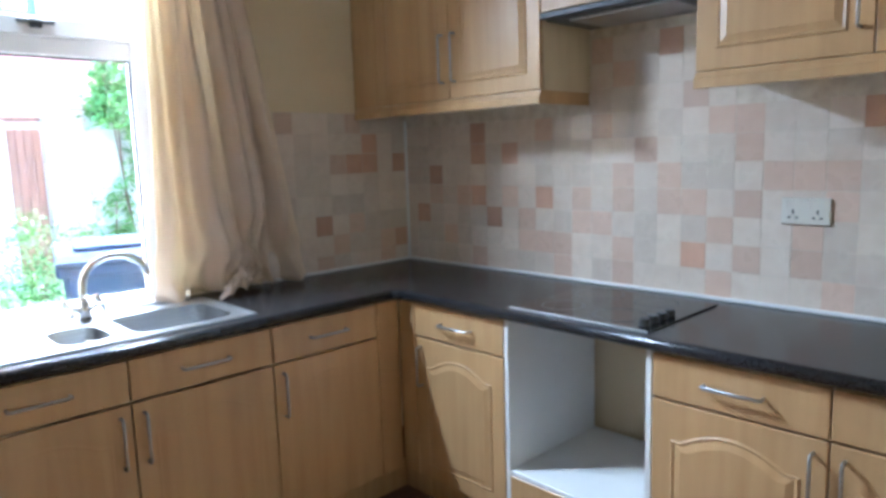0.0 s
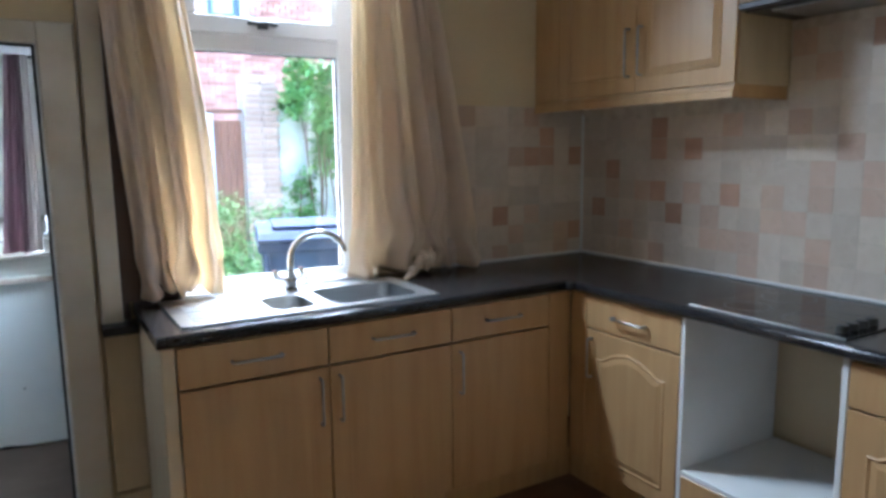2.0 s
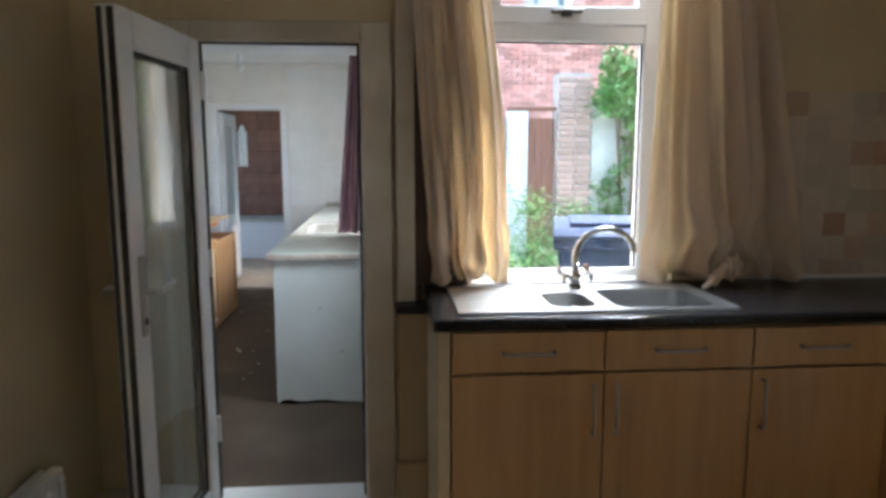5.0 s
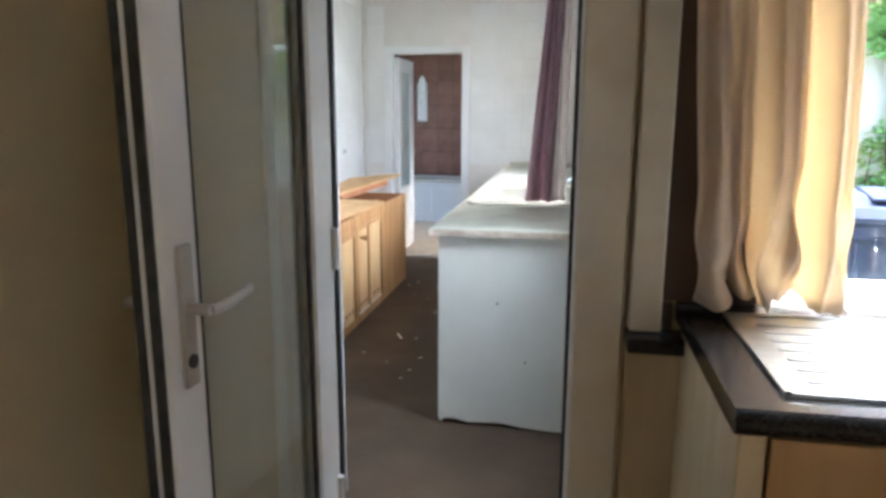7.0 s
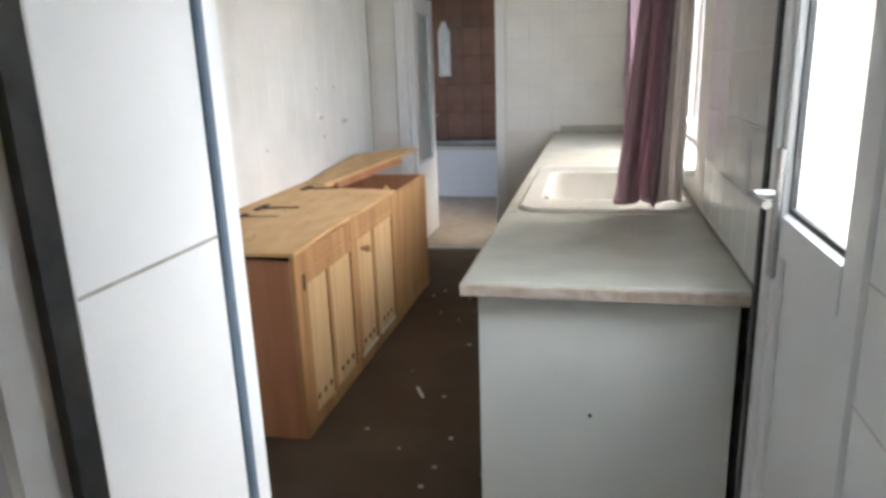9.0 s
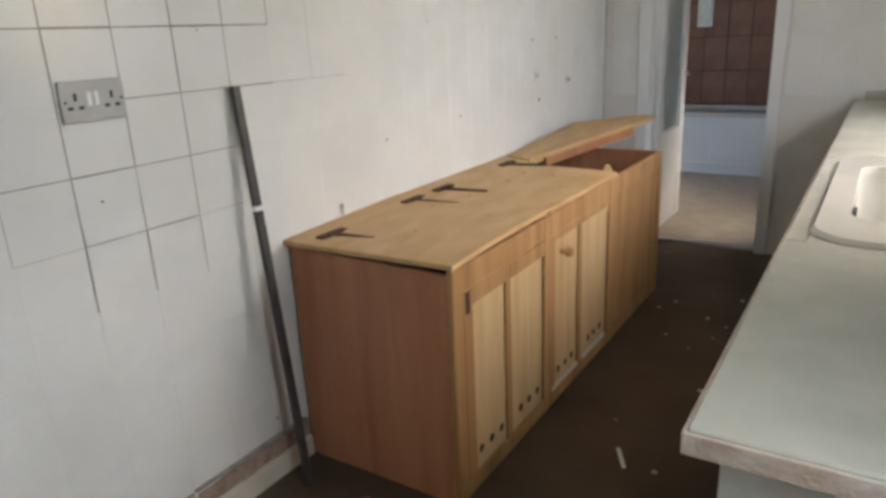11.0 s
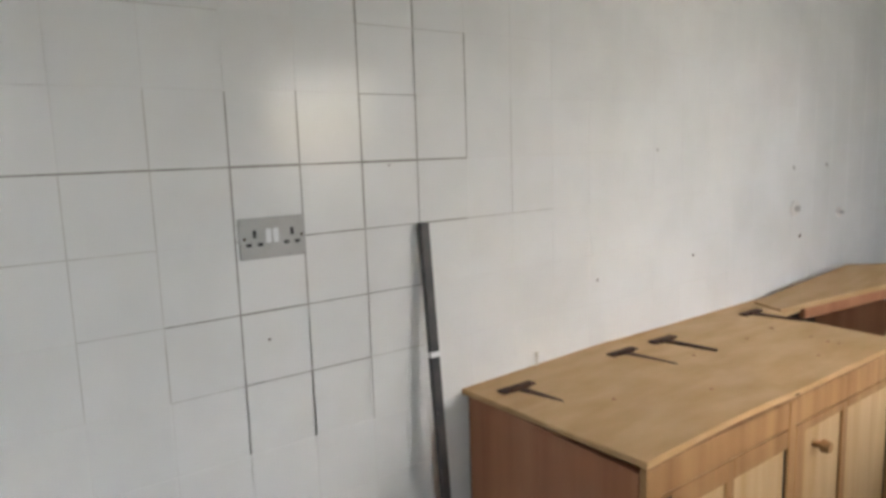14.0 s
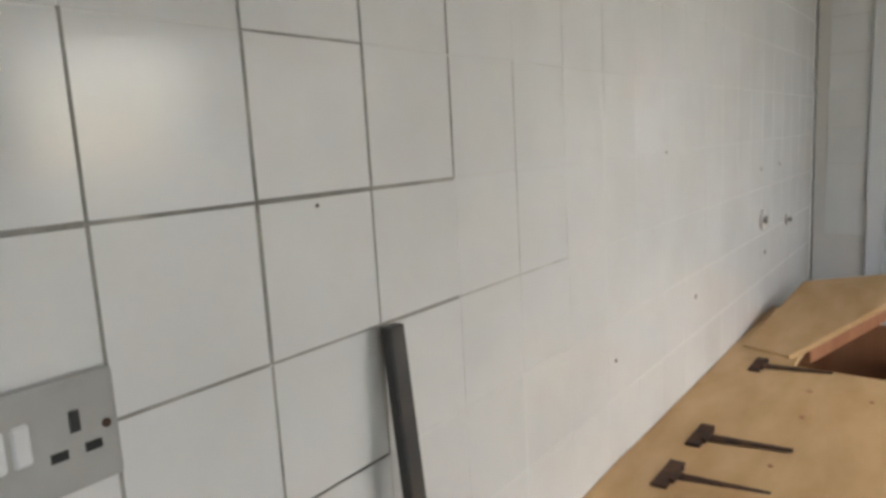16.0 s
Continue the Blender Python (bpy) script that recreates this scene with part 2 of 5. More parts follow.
M_BULB = mat("glass_bulb_white", (0.75, 0.75, 0.72), 0.2)

# ---- mesh helpers ----


def box(x0, x1, y0, y1, z0, z1, b=0.0, seg=1):
    bm = bmesh.new()
    bmesh.ops.create_cube(bm, size=1, matrix=Matrix.LocRotScale(((x0 + x1) / 2, (y0 + y1) / 2, (z0 + z1) / 2), None, (abs(x1 - x0), abs(y1 - y0), abs(z1 - z0))))
    if b:
        bmesh.ops.bevel(bm, geom=bm.edges[:], offset=b, segments=seg, affect="EDGES", profile=0.5)
    return bm


def rod(p, q, r, n=12, r2=None):
    """A round bar from p to q."""
    p, q = Vector(p), Vector(q)
    bm = bmesh.new()
    turn = (q - p).to_track_quat("Z", "Y").to_matrix().to_4x4()
    bmesh.ops.create_cone(bm, cap_ends=True, segments=n, radius1=r, radius2=r if r2 is None else r2, depth=(q - p).length, matrix=Matrix.Translation((p + q) / 2) @ turn)
    return bm


def tube(points, r, n=10):
    """A round tube along a row of points."""
    bm, rings = bmesh.new(), []
    points = [Vector(p) for p in points]
    side = Vector((0.31, 0.87, 0.2))
    for i, p in enumerate(points):
        d = (points[min(i + 1, len(points) - 1)] - points[max(i - 1, 0)]).normalized()
        u = (side - d * side.dot(d)).normalized()
        v = d.cross(u)
        rings.append([bm.verts.new(p + r * (math.cos(a) * u + math.sin(a) * v)) for a in (2 * math.pi * k / n for k in range(n))])
    for a, c in zip(rings, rings[1:]):
        for k in range(n):
            bm.faces.new((a[k], a[(k + 1) % n], c[(k + 1) % n], c[k]))
    bm.faces.new(rings[0][::-1])
    bm.faces.new(rings[-1])
    return bm


def prism(outline, axis, a, c):
    """A flat outline pushed from a to c along an axis."""
    bm = bmesh.new()
    put = {"x": lambda u, v, w: (w, u, v), "y": lambda u, v, w: (u, w, v), "z": lambda u, v, w: (u, v, w)}[axis]
    lo, hi = ([bm.verts.new(put(u, v, w)) for u, v in outline] for w in (a, c))
    n = len(outline)
    bm.faces.new(lo[::-1])
    bm.faces.new(hi)
    for k in range(n):
        bm.faces.new((lo[k], lo[(k + 1) % n], hi[(k + 1) % n], hi[k]))
    bmesh.ops.recalc_face_normals(bm, faces=bm.faces[:])
    return bm


def join(*bms):
    first = bms[0]
    for other in bms[1:]:
        me = bpy.data.meshes.new("tmp")
        other.to_mesh(me)
        other.free()
        first.from_mesh(me)
        bpy.data.meshes.remove(me)
    return first


def mesh_of(name, bm, material, smooth=False):
    me = bpy.data.meshes.new(name)
    bmesh.ops.recalc_face_normals(bm, faces=bm.faces[:])
    if bm.calc_volume(signed=True) < 0 and all(e.is_manifold for e in bm.edges):
        bmesh.ops.reverse_faces(bm, faces=bm.faces[:])
    bm.to_mesh(me)
    bm.free()
    me.materials.append(material)
    if smooth:
        me.shade_smooth()
    return me


def thing(name, base, label, category, group="", kind=""):
    ob = new(name)
    ob.location = base
    ob.empty_display_size = 0.1
    return tagged(ob, label, category, group, kind)


def under(ob, parent):
    """Parents ob, whose mesh is in world places, under a thing or a part."""
    ob.parent = parent
    top = parent.parent or parent
    ob.matrix_parent_inverse = Matrix.Translation(-Vector(top.location)) if parent.type == "EMPTY" else Matrix.Identity(4)
    return ob


def part(name, bm, material, parent, label="", smooth=False):
    ob = under(new(name, mesh_of(name, bm, material, smooth)), parent)
    return tagged(ob, label)


def solo(name, bm, material, label, category, group="", kind="", smooth=False):
    """A thing that is one mesh, with its origin kept at the world's."""
    return tagged(new(name, mesh_of(name, bm, material, smooth)), label, category, group, kind)


def structure(name, bm, material, label="", category=""):
    return tagged(new(name, mesh_of(name, bm, material)), label, category, "", "structure")


def cells(u0, u1, v0, v1, holes):
    """The rectangles that fill u0..u1, v0..v1 but for the holes (u0, u1, v0, v1)."""
    us = sorted({u0, u1, *(h[0] for h in holes), *(h[1] for h in holes)})
    for ua, ub in zip(us, us[1:]):
        if ua < u0 or ub > u1:
            continue
        v = v0
        for h in sorted((h for h in holes if h[0] <= ua and h[1] >= ub), key=lambda h: h[2]):
            if h[2] > v:
                yield ua, ub, v, h[2]
            v = h[3]
        if v < v1:
            yield ua, ub, v, v1


def wall_x(u0, u1, y0, y1, z0, z1, holes=()):
    return join(*[box(a, c, y0, y1, p, q) for a, c, p, q in cells(u0, u1, z0, z1, holes)])


def wall_y(v0, v1, x0, x1, z0, z1, holes=()):
    return join(*[box(x0, x1, a, c, p, q) for a, c, p, q in cells(v0, v1, z0, z1, holes)])


def slab(x0, x1, y0, y1, z0, z1, holes=()):
    return join(*[box(a, c, p, q, z0, z1) for a, c, p, q in cells(x0, x1, y0, y1, holes)])


LAY = random.Random(31)


def shared_piece(name, me, place, parent, tilt=0.0):
    """One tile or brick on shared mesh data, set by hand: out of true by up to tilt degrees."""
    ob = new(name, me)
    ob.parent = parent
    ob.matrix_basis = Matrix.Translation(place) @ pose(0, 0, 0, *(LAY.uniform(-tilt, tilt) for _ in range(3)))
    return ob


# ---- the shell ----
UL, UR, UY0, UY1, UH = -4.30, -2.40, 0.54, 4.50, 2.30
KT = 0.30
KL, KH, KB = -3.46, 2.62, -4.3
structure("floor_kitchen", box(KL - 0.1, 0.1, KB - 0.1, 0.02, -0.1, 0.0), M_KFLOOR, "brown vinyl kitchen floor", "floor")
structure("floor_utility", box(UL - 0.1, UR + 0.1, 0.02, UY1 + 0.06, -0.1, 0.0), M_DIRT, "dirty dark brown floor of bare underlay", "floor")
structure("floor_bathroom", box(-4.9, -2.9, UY1 + 0.06, 7.4, -0.1, 0.004), M_BATHFLOOR, "beige vinyl bathroom floor", "floor")
structure("wall_window", wall_x(KL - 0.12, 0.12, 0.0, KT, 0, KH, [(-3.195, -2.40, 0, 1.86), (-2.02, -1.20, 0.885, 2.47)]), M_WALL, "cream painted kitchen wall with door and window openings", "wall")
# the hole is for the window added out of view as a light source
structure("wall_right", wall_y(KB, 0.0, 0.0, 0.12, 0, KH, [(-4.2, -3.4, 1.15, 2.1)]), M_WALL, "cream painted kitchen wall behind the units", "wall")
structure("wall_left", box(KL - 0.12, KL, KB, 0.0, 0, KH), M_WALL, "cream painted kitchen wall", "wall")
structure("wall_back", box(KL - 0.12, 0.12, KB - 0.12, KB, 0, KH), M_WALL, "cream painted kitchen wall", "wall")
structure("ceiling_kitchen", box(KL - 0.12, 0.12, KB - 0.12, KT, KH, KH + 0.1), M_CEIL, "white kitchen ceiling", "ceiling")
wall_tiled = structure("wall_utility_left", box(UL - 0.2, UL - 0.006, 0.0, UY1 + 0.1, 0, UH), M_WGROUT, "white tiled utility wall painted over", "wall")
structure("wall_utility_front", join(box(UL, KL - 0.12, 0.2, UY0, 0, UH), box(KL - 0.12, -3.195, KT, UY0, 0, UH), box(-3.195, UR, KT, UY0, 1.86, UH)), M_WHITEWALL, "white painted wall", "wall")
wall_win = structure("wall_utility_right", wall_y(KT, UY1 + 0.1, UR, UR + 0.2, 0, UH, [(0.58, 1.08, 0.0, 1.98), (2.10, 3.75, 0.96, 1.86)]), M_WHITEWALL, "white utility wall with window and back door openings", "wall")
structure("wall_utility_end", wall_x(UL, UR, UY1, UY1 + 0.1, 0, UH, [(-4.06, -3.38, 0.0, 1.86)]), M_WHITEWALL, "white painted end wall with a doorway", "wall")
structure("ceiling_utility", box(UL - 0.2, UR + 0.2, UY0, UY1 + 0.1, UH, UH + 0.1), M_CEIL, "white utility ceiling", "ceiling")
structure("wall_bathroom_left", box(-4.9, -4.78, UY1 + 0.1, 7.4, 0, UH), M_WHITEWALL, "white bathroom wall", "wall")
# bare opening out of view, added to let daylight into the bathroom
structure("wall_bathroom_right", wall_y(UY1 + 0.1, 7.4, -3.02, -2.9, 0, UH, [(5.45, 6.3, 1.20, 1.97)]), M_WHITEWALL, "white bathroom wall", "wall")
wall_bath = structure("wall_bathroom_end", box(-4.9, -2.9, 7.3, 7.42, 0, UH), M_DARKIN, "brown tiled bathroom wall", "wall")
structure("ceiling_bathroom", box(-4.9, -2.9, UY1 + 0.1, 7.42, UH, UH + 0.1), M_CEIL, "white bathroom ceiling", "ceiling")

# ---- kitchen: door, window ----
door_frame = thing("door_1", (-2.74, 0.05, 0), "white PVC door frame with black seals and a worn gloss architrave", "door frame", kind="structure")
for x0, x1 in ((-3.19, -3.025), (-2.435, -2.405)):
    part("jamb", box(x0, x1, 0.0, 0.07, 0, 1.815, 0.004), M_PVC, door_frame)
part("head", box(-3.19, -2.405, 0.0, 0.07, 1.815, 1.858, 0.004), M_PVC, door_frame)
part("threshold", box(-3.03, -2.43, -0.01, 0.12, 0.0, 0.03, 0.004), M_PVC, door_frame, "scuffed white threshold")
part("architrave", box(-2.43, -2.315, -0.028, -0.002, 0, 1.885, 0.006), M_GLOSS, door_frame)
part("architrave", box(-3.15, -3.045, -0.028, -0.002, 0, 1.885, 0.006), M_GLOSS, door_frame)
part("architrave", box(-3.045, -2.43, -0.028, -0.002, 1.81, 1.885, 0.006), M_GLOSS, door_frame)
for x, y in ((-3.022, 0.045), (-2.439, 0.02), (-2.439, 0.058)):
    part("seal", box(x - 0.005, x + 0.005, y - 0.010, y + 0.010, 0.03, 1.81), M_RUBBER, door_frame)
part("seal", box(-3.02, -2.44, 0.02, 0.045, 1.808, 1.816), M_RUBBER, door_frame)
part("reveal", box(-3.193, -3.186, 0.072, 0.490, 0, 1.855, 0.002), M_PVC, door_frame, "white tiled reveal")
part("reveal_joint", box(-3.1858, -3.1848, 0.072, 0.490, 1.115, 1.119), M_GROUT, door_frame)
part("weather_strip", box(-3.193, -3.180, 0.491, 0.507, 0, 1.855, 0.003), M_SLATE, door_frame, "steel-blue weather strip")
part("corner_bead", box(-3.193, -3.183, 0.5075, 0.544, 0, 1.855, 0.002), M_PVC, door_frame)
part("reveal", box(-2.420, -2.402, 0.072, 0.545, 0, 1.855, 0.003), M_PVC, door_frame)
for z in (0.765, 0.912, 1.064, 1.216, 1.368):
    part("reveal_joint", box(-2.4208, -2.4198, 0.074, 0.543, z, z + 0.002), M_FGROUT, door_frame)
part("reveal", box(-3.186, -2.42, 0.072, 0.545, 1.842, 1.857, 0.002), M_PVC, door_frame)
for z in (0.5, 1.02, 1.35):
    part("lock_keep", box(-2.442, -2.436, 0.030, 0.050, z, z + 0.14, 0.002), M_CHROME, door_frame)

W, T = 0.61, 0.06
leaf = thing("open_door", (0, 0, 0), "open white PVC fully glazed door with greenish glass and lever handle", "door")


def leaf_part(name, bm, material, parent, label=""):
    """The leaf is built flat along x from its hinge and then turned open."""
    bm.transform(Matrix.Translation((-3.062, -0.035, 0)) @ pose(0, 0, 0, 0, 0, -95.5))
    return part(name, bm, material, parent, label)


for x0, x1 in ((0, 0.095), (W - 0.095, W)):
    leaf_part("stile", box(x0, x1, 0, T, 0.035, 1.81, 0.006), M_PVC, leaf)
leaf_part("rail", box(0.095, W - 0.095, 0, T, 0.035, 0.15, 0.004), M_PVC, leaf)
leaf_part("rail", box(0.095, W - 0.095, 0, T, 1.70, 1.81, 0.004), M_PVC, leaf)
leaf_part("pane", box(0.09, W - 0.09, 0.024, 0.036, 0.14, 1.71), M_TINT, leaf, "greenish glass pane")
for y0, y1 in ((0.008, 0.016), (T - 0.016, T - 0.008)):
    for x0, x1 in ((0.095, 0.108), (W - 0.108, W - 0.095)):
        leaf_part("gasket", box(x0, x1, y0, y1, 0.15, 1.70), M_RUBBER, leaf)
    leaf_part("gasket", box(0.108, W - 0.108, y0, y1, 1.688, 1.70), M_RUBBER, leaf)
    leaf_part("gasket", box(0.108, W - 0.108, y0, y1, 0.15, 0.162), M_RUBBER, leaf)
leaf_part("edge_seal", box(W - 0.001, W + 0.005, 0.008, 0.022, 0.04, 1.80), M_RUBBER, leaf)
leaf_part("edge_seal", box(W - 0.001, W + 0.005, 0.036, 0.054, 0.04, 1.80), M_RUBBER, leaf)
for s, y0 in ((-1, 0.0), (1, T)):
    y1, y2 = y0 + s * 0.009, y0 + s * 0.05
    plate = leaf_part("handle_plate", box(W - 0.068, W - 0.034, min(y0, y1), max(y0, y1), 0.875, 1.115, 0.004, 2), M_SATIN, leaf, "brushed steel lever handle plate")
    lever = join(rod((W - 0.05, y1, 1.01), (W - 0.05, y2, 1.01), 0.010), tube([(W - 0.05, y2, 1.01), (W - 0.08, y2 + s * 0.004, 1.01), (W - 0.13, y2, 1.013), (W - 0.17, y2 - s * 0.004, 1.018)], 0.009))
    leaf_part("lever", lever, M_SATIN, leaf, "steel lever")
    leaf_part("keyhole", rod((W - 0.05, y1 - s * 0.004, 0.92), (W - 0.05, y1 + s * 0.003, 0.92), 0.012), M_BLACK, leaf)
for z in (0.3, 0.95, 1.6):
    leaf_part("hinge", rod((-0.008, T, z), (-0.008, T, z + 0.1), 0.011), M_PVC, leaf)

win = thing("window_1", (-1.6, 0.11, 0.9), "white PVC kitchen window with a top-opening light", "window", kind="structure")
WX0, WX1, WZ0, WZ1 = -2.015, -1.205, 0.89, 2.465
for x0, x1 in ((WX0, WX0 + 0.085), (WX1 - 0.115, WX1)):
    part("window_frame", box(x0, x1, 0.08, 0.15, WZ0, WZ1, 0.006, 2), M_PVC, win)
for z0, z1 in ((WZ0, 0.94), (1.84, 1.905), (2.385, WZ1)):
    part("window_frame", box(WX0 + 0.085, WX1 - 0.115, 0.082, 0.148, z0, z1, 0.006, 2), M_PVC, win)
for x0, x1, z0, z1 in ((-1.93, -1.32, 1.905, 1.972), (-1.93, -1.32, 2.345, 2.385), (-1.93, -1.895, 1.972, 2.345), (-1.352, -1.32, 1.972, 2.345)):
    part("sash", box(x0, x1, 0.07, 0.13, z0, z1, 0.005, 2), M_PVC, win)
for x0, x1, z0, z1 in ((-1.93, -1.32, 0.94, 1.84), (-1.90, -1.345, 1.972, 2.345)):
    pane = part("pane", box(x0 - 0.005, x1 + 0.005, 0.106, 0.114, z0 - 0.005, z1 + 0.005), M_GLASS, win)
    pane.visible_shadow = False
    for a, c, p, q in ((x0, x0 + 0.006, z0, z1), (x1 - 0.006, x1, z0, z1), (x0, x1, z1 - 0.006, z1), (x0, x1, z0, z0 + 0.006)):
        part("gasket", box(a, c, 0.098, 0.105, p, q), M_RUBBER, win)
part("stay_handle", join(box(-1.70, -1.58, 0.05, 0.07, 1.945, 1.958, 0.003), box(-1.66, -1.62, 0.052, 0.075, 1.93, 1.962, 0.004)), M_IRON, win, "steel window latch")
part("window_sill", box(WX0, WX1, 0.0, 0.08, 0.886, 0.908, 0.004), M_PVC, win)


def curtain(name, top, bottom, y, z0, z1, folds, depth, material, label, base_mess=0.0, along="x", sweep=0.0, group="", thick=0.003, spread=1.0, pinch=0.0, knot=0.52, fine=0.35, bulge=0.0):
    """A hanging curtain: folds gather at the top and spread or crumple at the hem. top, bottom: its two edges along its rail."""
    nu, nv = 120, 60
    bm = bmesh.new()
    grid = []
    for j in range(nv + 1):
        v = j / nv
        row = []
        for i in range(nu + 1):
            u = i / nu
            e = v ** spread
            a = (top[0] * (1 - e) + bottom[0] * e) + u * ((top[1] - top[0]) * (1 - e) + (bottom[1] - bottom[0]) * e)
            a += bulge * u * math.exp(-((v - 0.62) / 0.26) ** 2)
            ph = 2 * math.pi * folds * u
            wave = math.sin(ph + 0.7 * math.sin(3 * v + u * 5))
            d = depth * (0.55 + 0.6 * v) * (math.copysign(abs(wave) ** 0.7, wave) + fine * math.sin(2.3 * ph + 1.3 + 2 * v))
            d += 0.4 * depth * noise.noise((u * 5, v * 3, folds))
            z = z1 + (z0 - z1) * v
            if base_mess and v > 0.82:
                k = (v - 0.82) / 0.18
                d += base_mess * k * (noise.noise((u * 7, k * 2, 3.1)) - 0.35)
                a += 0.5 * base_mess * k * noise.noise((u * 6, k * 2, 9.4))
                z += 0.55 * base_mess * k * k * abs(noise.noise((u * 8, 2.2, k)))
            if pinch:
                g = math.exp(-((v - 0.90) / 0.07) ** 2)
                a -= pinch * g * (u - knot) * abs(bottom[1] - bottom[0]) * math.exp(-((u - knot) / 0.22) ** 2)
                d += 0.05 * g * math.exp(-((u - knot) / 0.10) ** 2) * (1 + noise.noise((u * 20, v * 30, 1.7)))
            d += sweep * v * v
            row.append(bm.verts.new((a, y - d, z) if along == "x" else (y - d, a, z)))
        grid.append(row)
    for r, s in zip(grid, grid[1:]):
        for i in range(nu):
            bm.faces.new((r[i], r[i + 1], s[i + 1], s[i]))
    ob = solo(name, bm, material, label, "curtain", group, smooth=True)
    so = ob.modifiers.new("thick", "SOLIDIFY")
    so.thickness = thick
    return ob


curtain("curtain", (-2.262, -2.0), (-2.165, -1.875), -0.09, 0.915, 2.56, 2.5, 0.036, M_CURTAIN, "cream cotton curtain hanging onto the draining board", 0.10, group="kitchen curtains", spread=1.6, fine=0.5, bulge=0.035)
tied = curtain("curtain", (-1.32, -1.01), (-1.36, -0.70), -0.085, 0.908, 2.56, 3.2, 0.036, M_CURTAIN, "cream cotton curtain gathered in a knot above the worktop", 0.10, group="kitchen curtains", pinch=0.8, knot=0.55, fine=0.42)
bm = bmesh.new()
bmesh.ops.create_icosphere(bm, subdivisions=4, radius=1.0)
for v in bm.verts:
    p = v.co.copy()
    v.co = p * (1 + 0.45 * noise.noise(p * 2.2) + 0.16 * math.sin(9 * p.z + 4 * p.x + 3 * noise.noise(p * 2)))
bm.transform(pose(-1.03, -0.155, 0.975, 0, 25, 0) @ Matrix.Diagonal((0.036, 0.028, 0.048, 1)))
part("knot", bm, M_CURTAIN, tied, smooth=True)
bm = bmesh.new()
bmesh.ops.create_icosphere(bm, subdivisions=4, radius=1.0)
for v in bm.verts:
    p = v.co.copy()
    v.co = p * (1 + 0.5 * noise.noise(p * 1.9 + Vector((4, 1, 2))) + 0.14 * math.sin(8 * p.x + 5 * p.z))
bm.transform(pose(-1.10, -0.17, 0.94, 0, -35, 20) @ Matrix.Diagonal((0.06, 0.018, 0.022, 1)))
part("loose_end", bm, M_CURTAIN, tied, smooth=True)
rail = thing("curtain_rail", (-1.6, -0.05, 2.57), "white curtain rail over the kitchen window", "curtain rail")
part("track", box(-2.3, -0.98, -0.075, -0.055, 2.56, 2.585, 0.003), M_PVC, rail)
for x in (-2.2, -1.6, -1.05):
    part("bracket", box(x, x + 0.02, -0.056, 0.0, 2.565, 2.58), M_PVC, rail)

boxing = thing("pipe_boxing", (-2.26, 0, 0), "pinkish painted pipe boxing beside the kitchen window", "boxing", kind="structure")
part("upper_board", box(-2.305, -2.235, -0.05, -0.003, 0.84, KH, 0.004), M_GLOSS, boxing)
part("recess_board", box(-2.234, -2.03, -0.014, -0.003, 0.905, 2.2, 0.002), M_DARKWOOD, boxing, "dark brown board beside the window")
part("recess_foot", box(-2.234, -2.206, -0.014, -0.003, 0.84, 0.904, 0.002), M_DARKWOOD, boxing)
part("ledge", box(-2.31, -2.145, -0.10, -0.003, 0.805, 0.838, 0.004), M_BLACKTOP, boxing, "dark laminate ledge")
part("lower_board", box(-2.305, -2.15, -0.03, -0.003, 0.19, 0.804, 0.004), M_MAPLE2, boxing)
part("skirting_block", box(-2.31, -2.148, -0.05, -0.003, 0.0, 0.185, 0.006), M_MAPLE2, boxing)

radiator = thing("radiator", (KL, -1.05, 0.1), "white panel radiator on the kitchen wall", "radiator")
part("panel", box(KL + 0.06, KL + 0.10, -1.55, -0.50, 0.06, 0.44, 0.01, 2), M_PVC, radiator)
part("back_panel", box(KL + 0.02, KL + 0.045, -1.55, -0.50, 0.06, 0.43, 0.008), M_PVC, radiator)
for i in range(26):
    part("rib", box(KL + 0.098, KL + 0.106, -1.53 + i * 0.04, -1.508 + i * 0.04, 0.09, 0.41, 0.003), M_PVC, radiator)
part("wall_bracket", box(KL, KL + 0.03, -1.3, -1.26, 0.1, 0.4), M_PVC, radiator)
part("wall_bracket", box(KL, KL + 0.03, -0.8, -0.76, 0.1, 0.4), M_PVC, radiator)
structure("baseboard", join(box(KL, KL + 0.016, KB, -0.032, 0, 0.11, 0.004), box(KL + 0.016, -3.152, -0.018, -0.001, 0, 0.11, 0.004)), M_GLOSS, "cream gloss skirting board", "skirting")

# invented window, never in view: lets in sky light for the left wall
bw = thing("added_window", (0.06, -3.8, 0.95), "white PVC window added out of view to light the kitchen", "window", kind="structure")
for a, c in ((-4.198, -4.14), (-3.46, -3.402)):
    part("window_frame", box(0.03, 0.09, a, c, 1.152, 2.098, 0.005), M_PVC, bw)
for z0, z1 in ((1.152, 1.21), (2.04, 2.098)):
    part("window_frame", box(0.032, 0.088, -4.14, -3.46, z0, z1, 0.005), M_PVC, bw)
part("pane", box(0.056, 0.064, -4.145, -3.455, 1.205, 2.045), M_GLASS, bw).visible_shadow = False

# ---- kitchen: units ----


def arch(u0, u1, v0, v1, rise):
    """A rectangle whose top is a shallow arch with shoulders."""
    out = [(u0, v0), (u1, v0), (u1, v1 - rise)]
    w = u1 - u0
    for k in range(1, 12):
        s = k / 12
        out.append((u1 - w * s, v1 - rise + rise * math.sin(math.pi * min(max((s - 0.1) / 0.8, 0), 1)) ** 0.8))
    out.append((u0, v1 - rise))
    return out


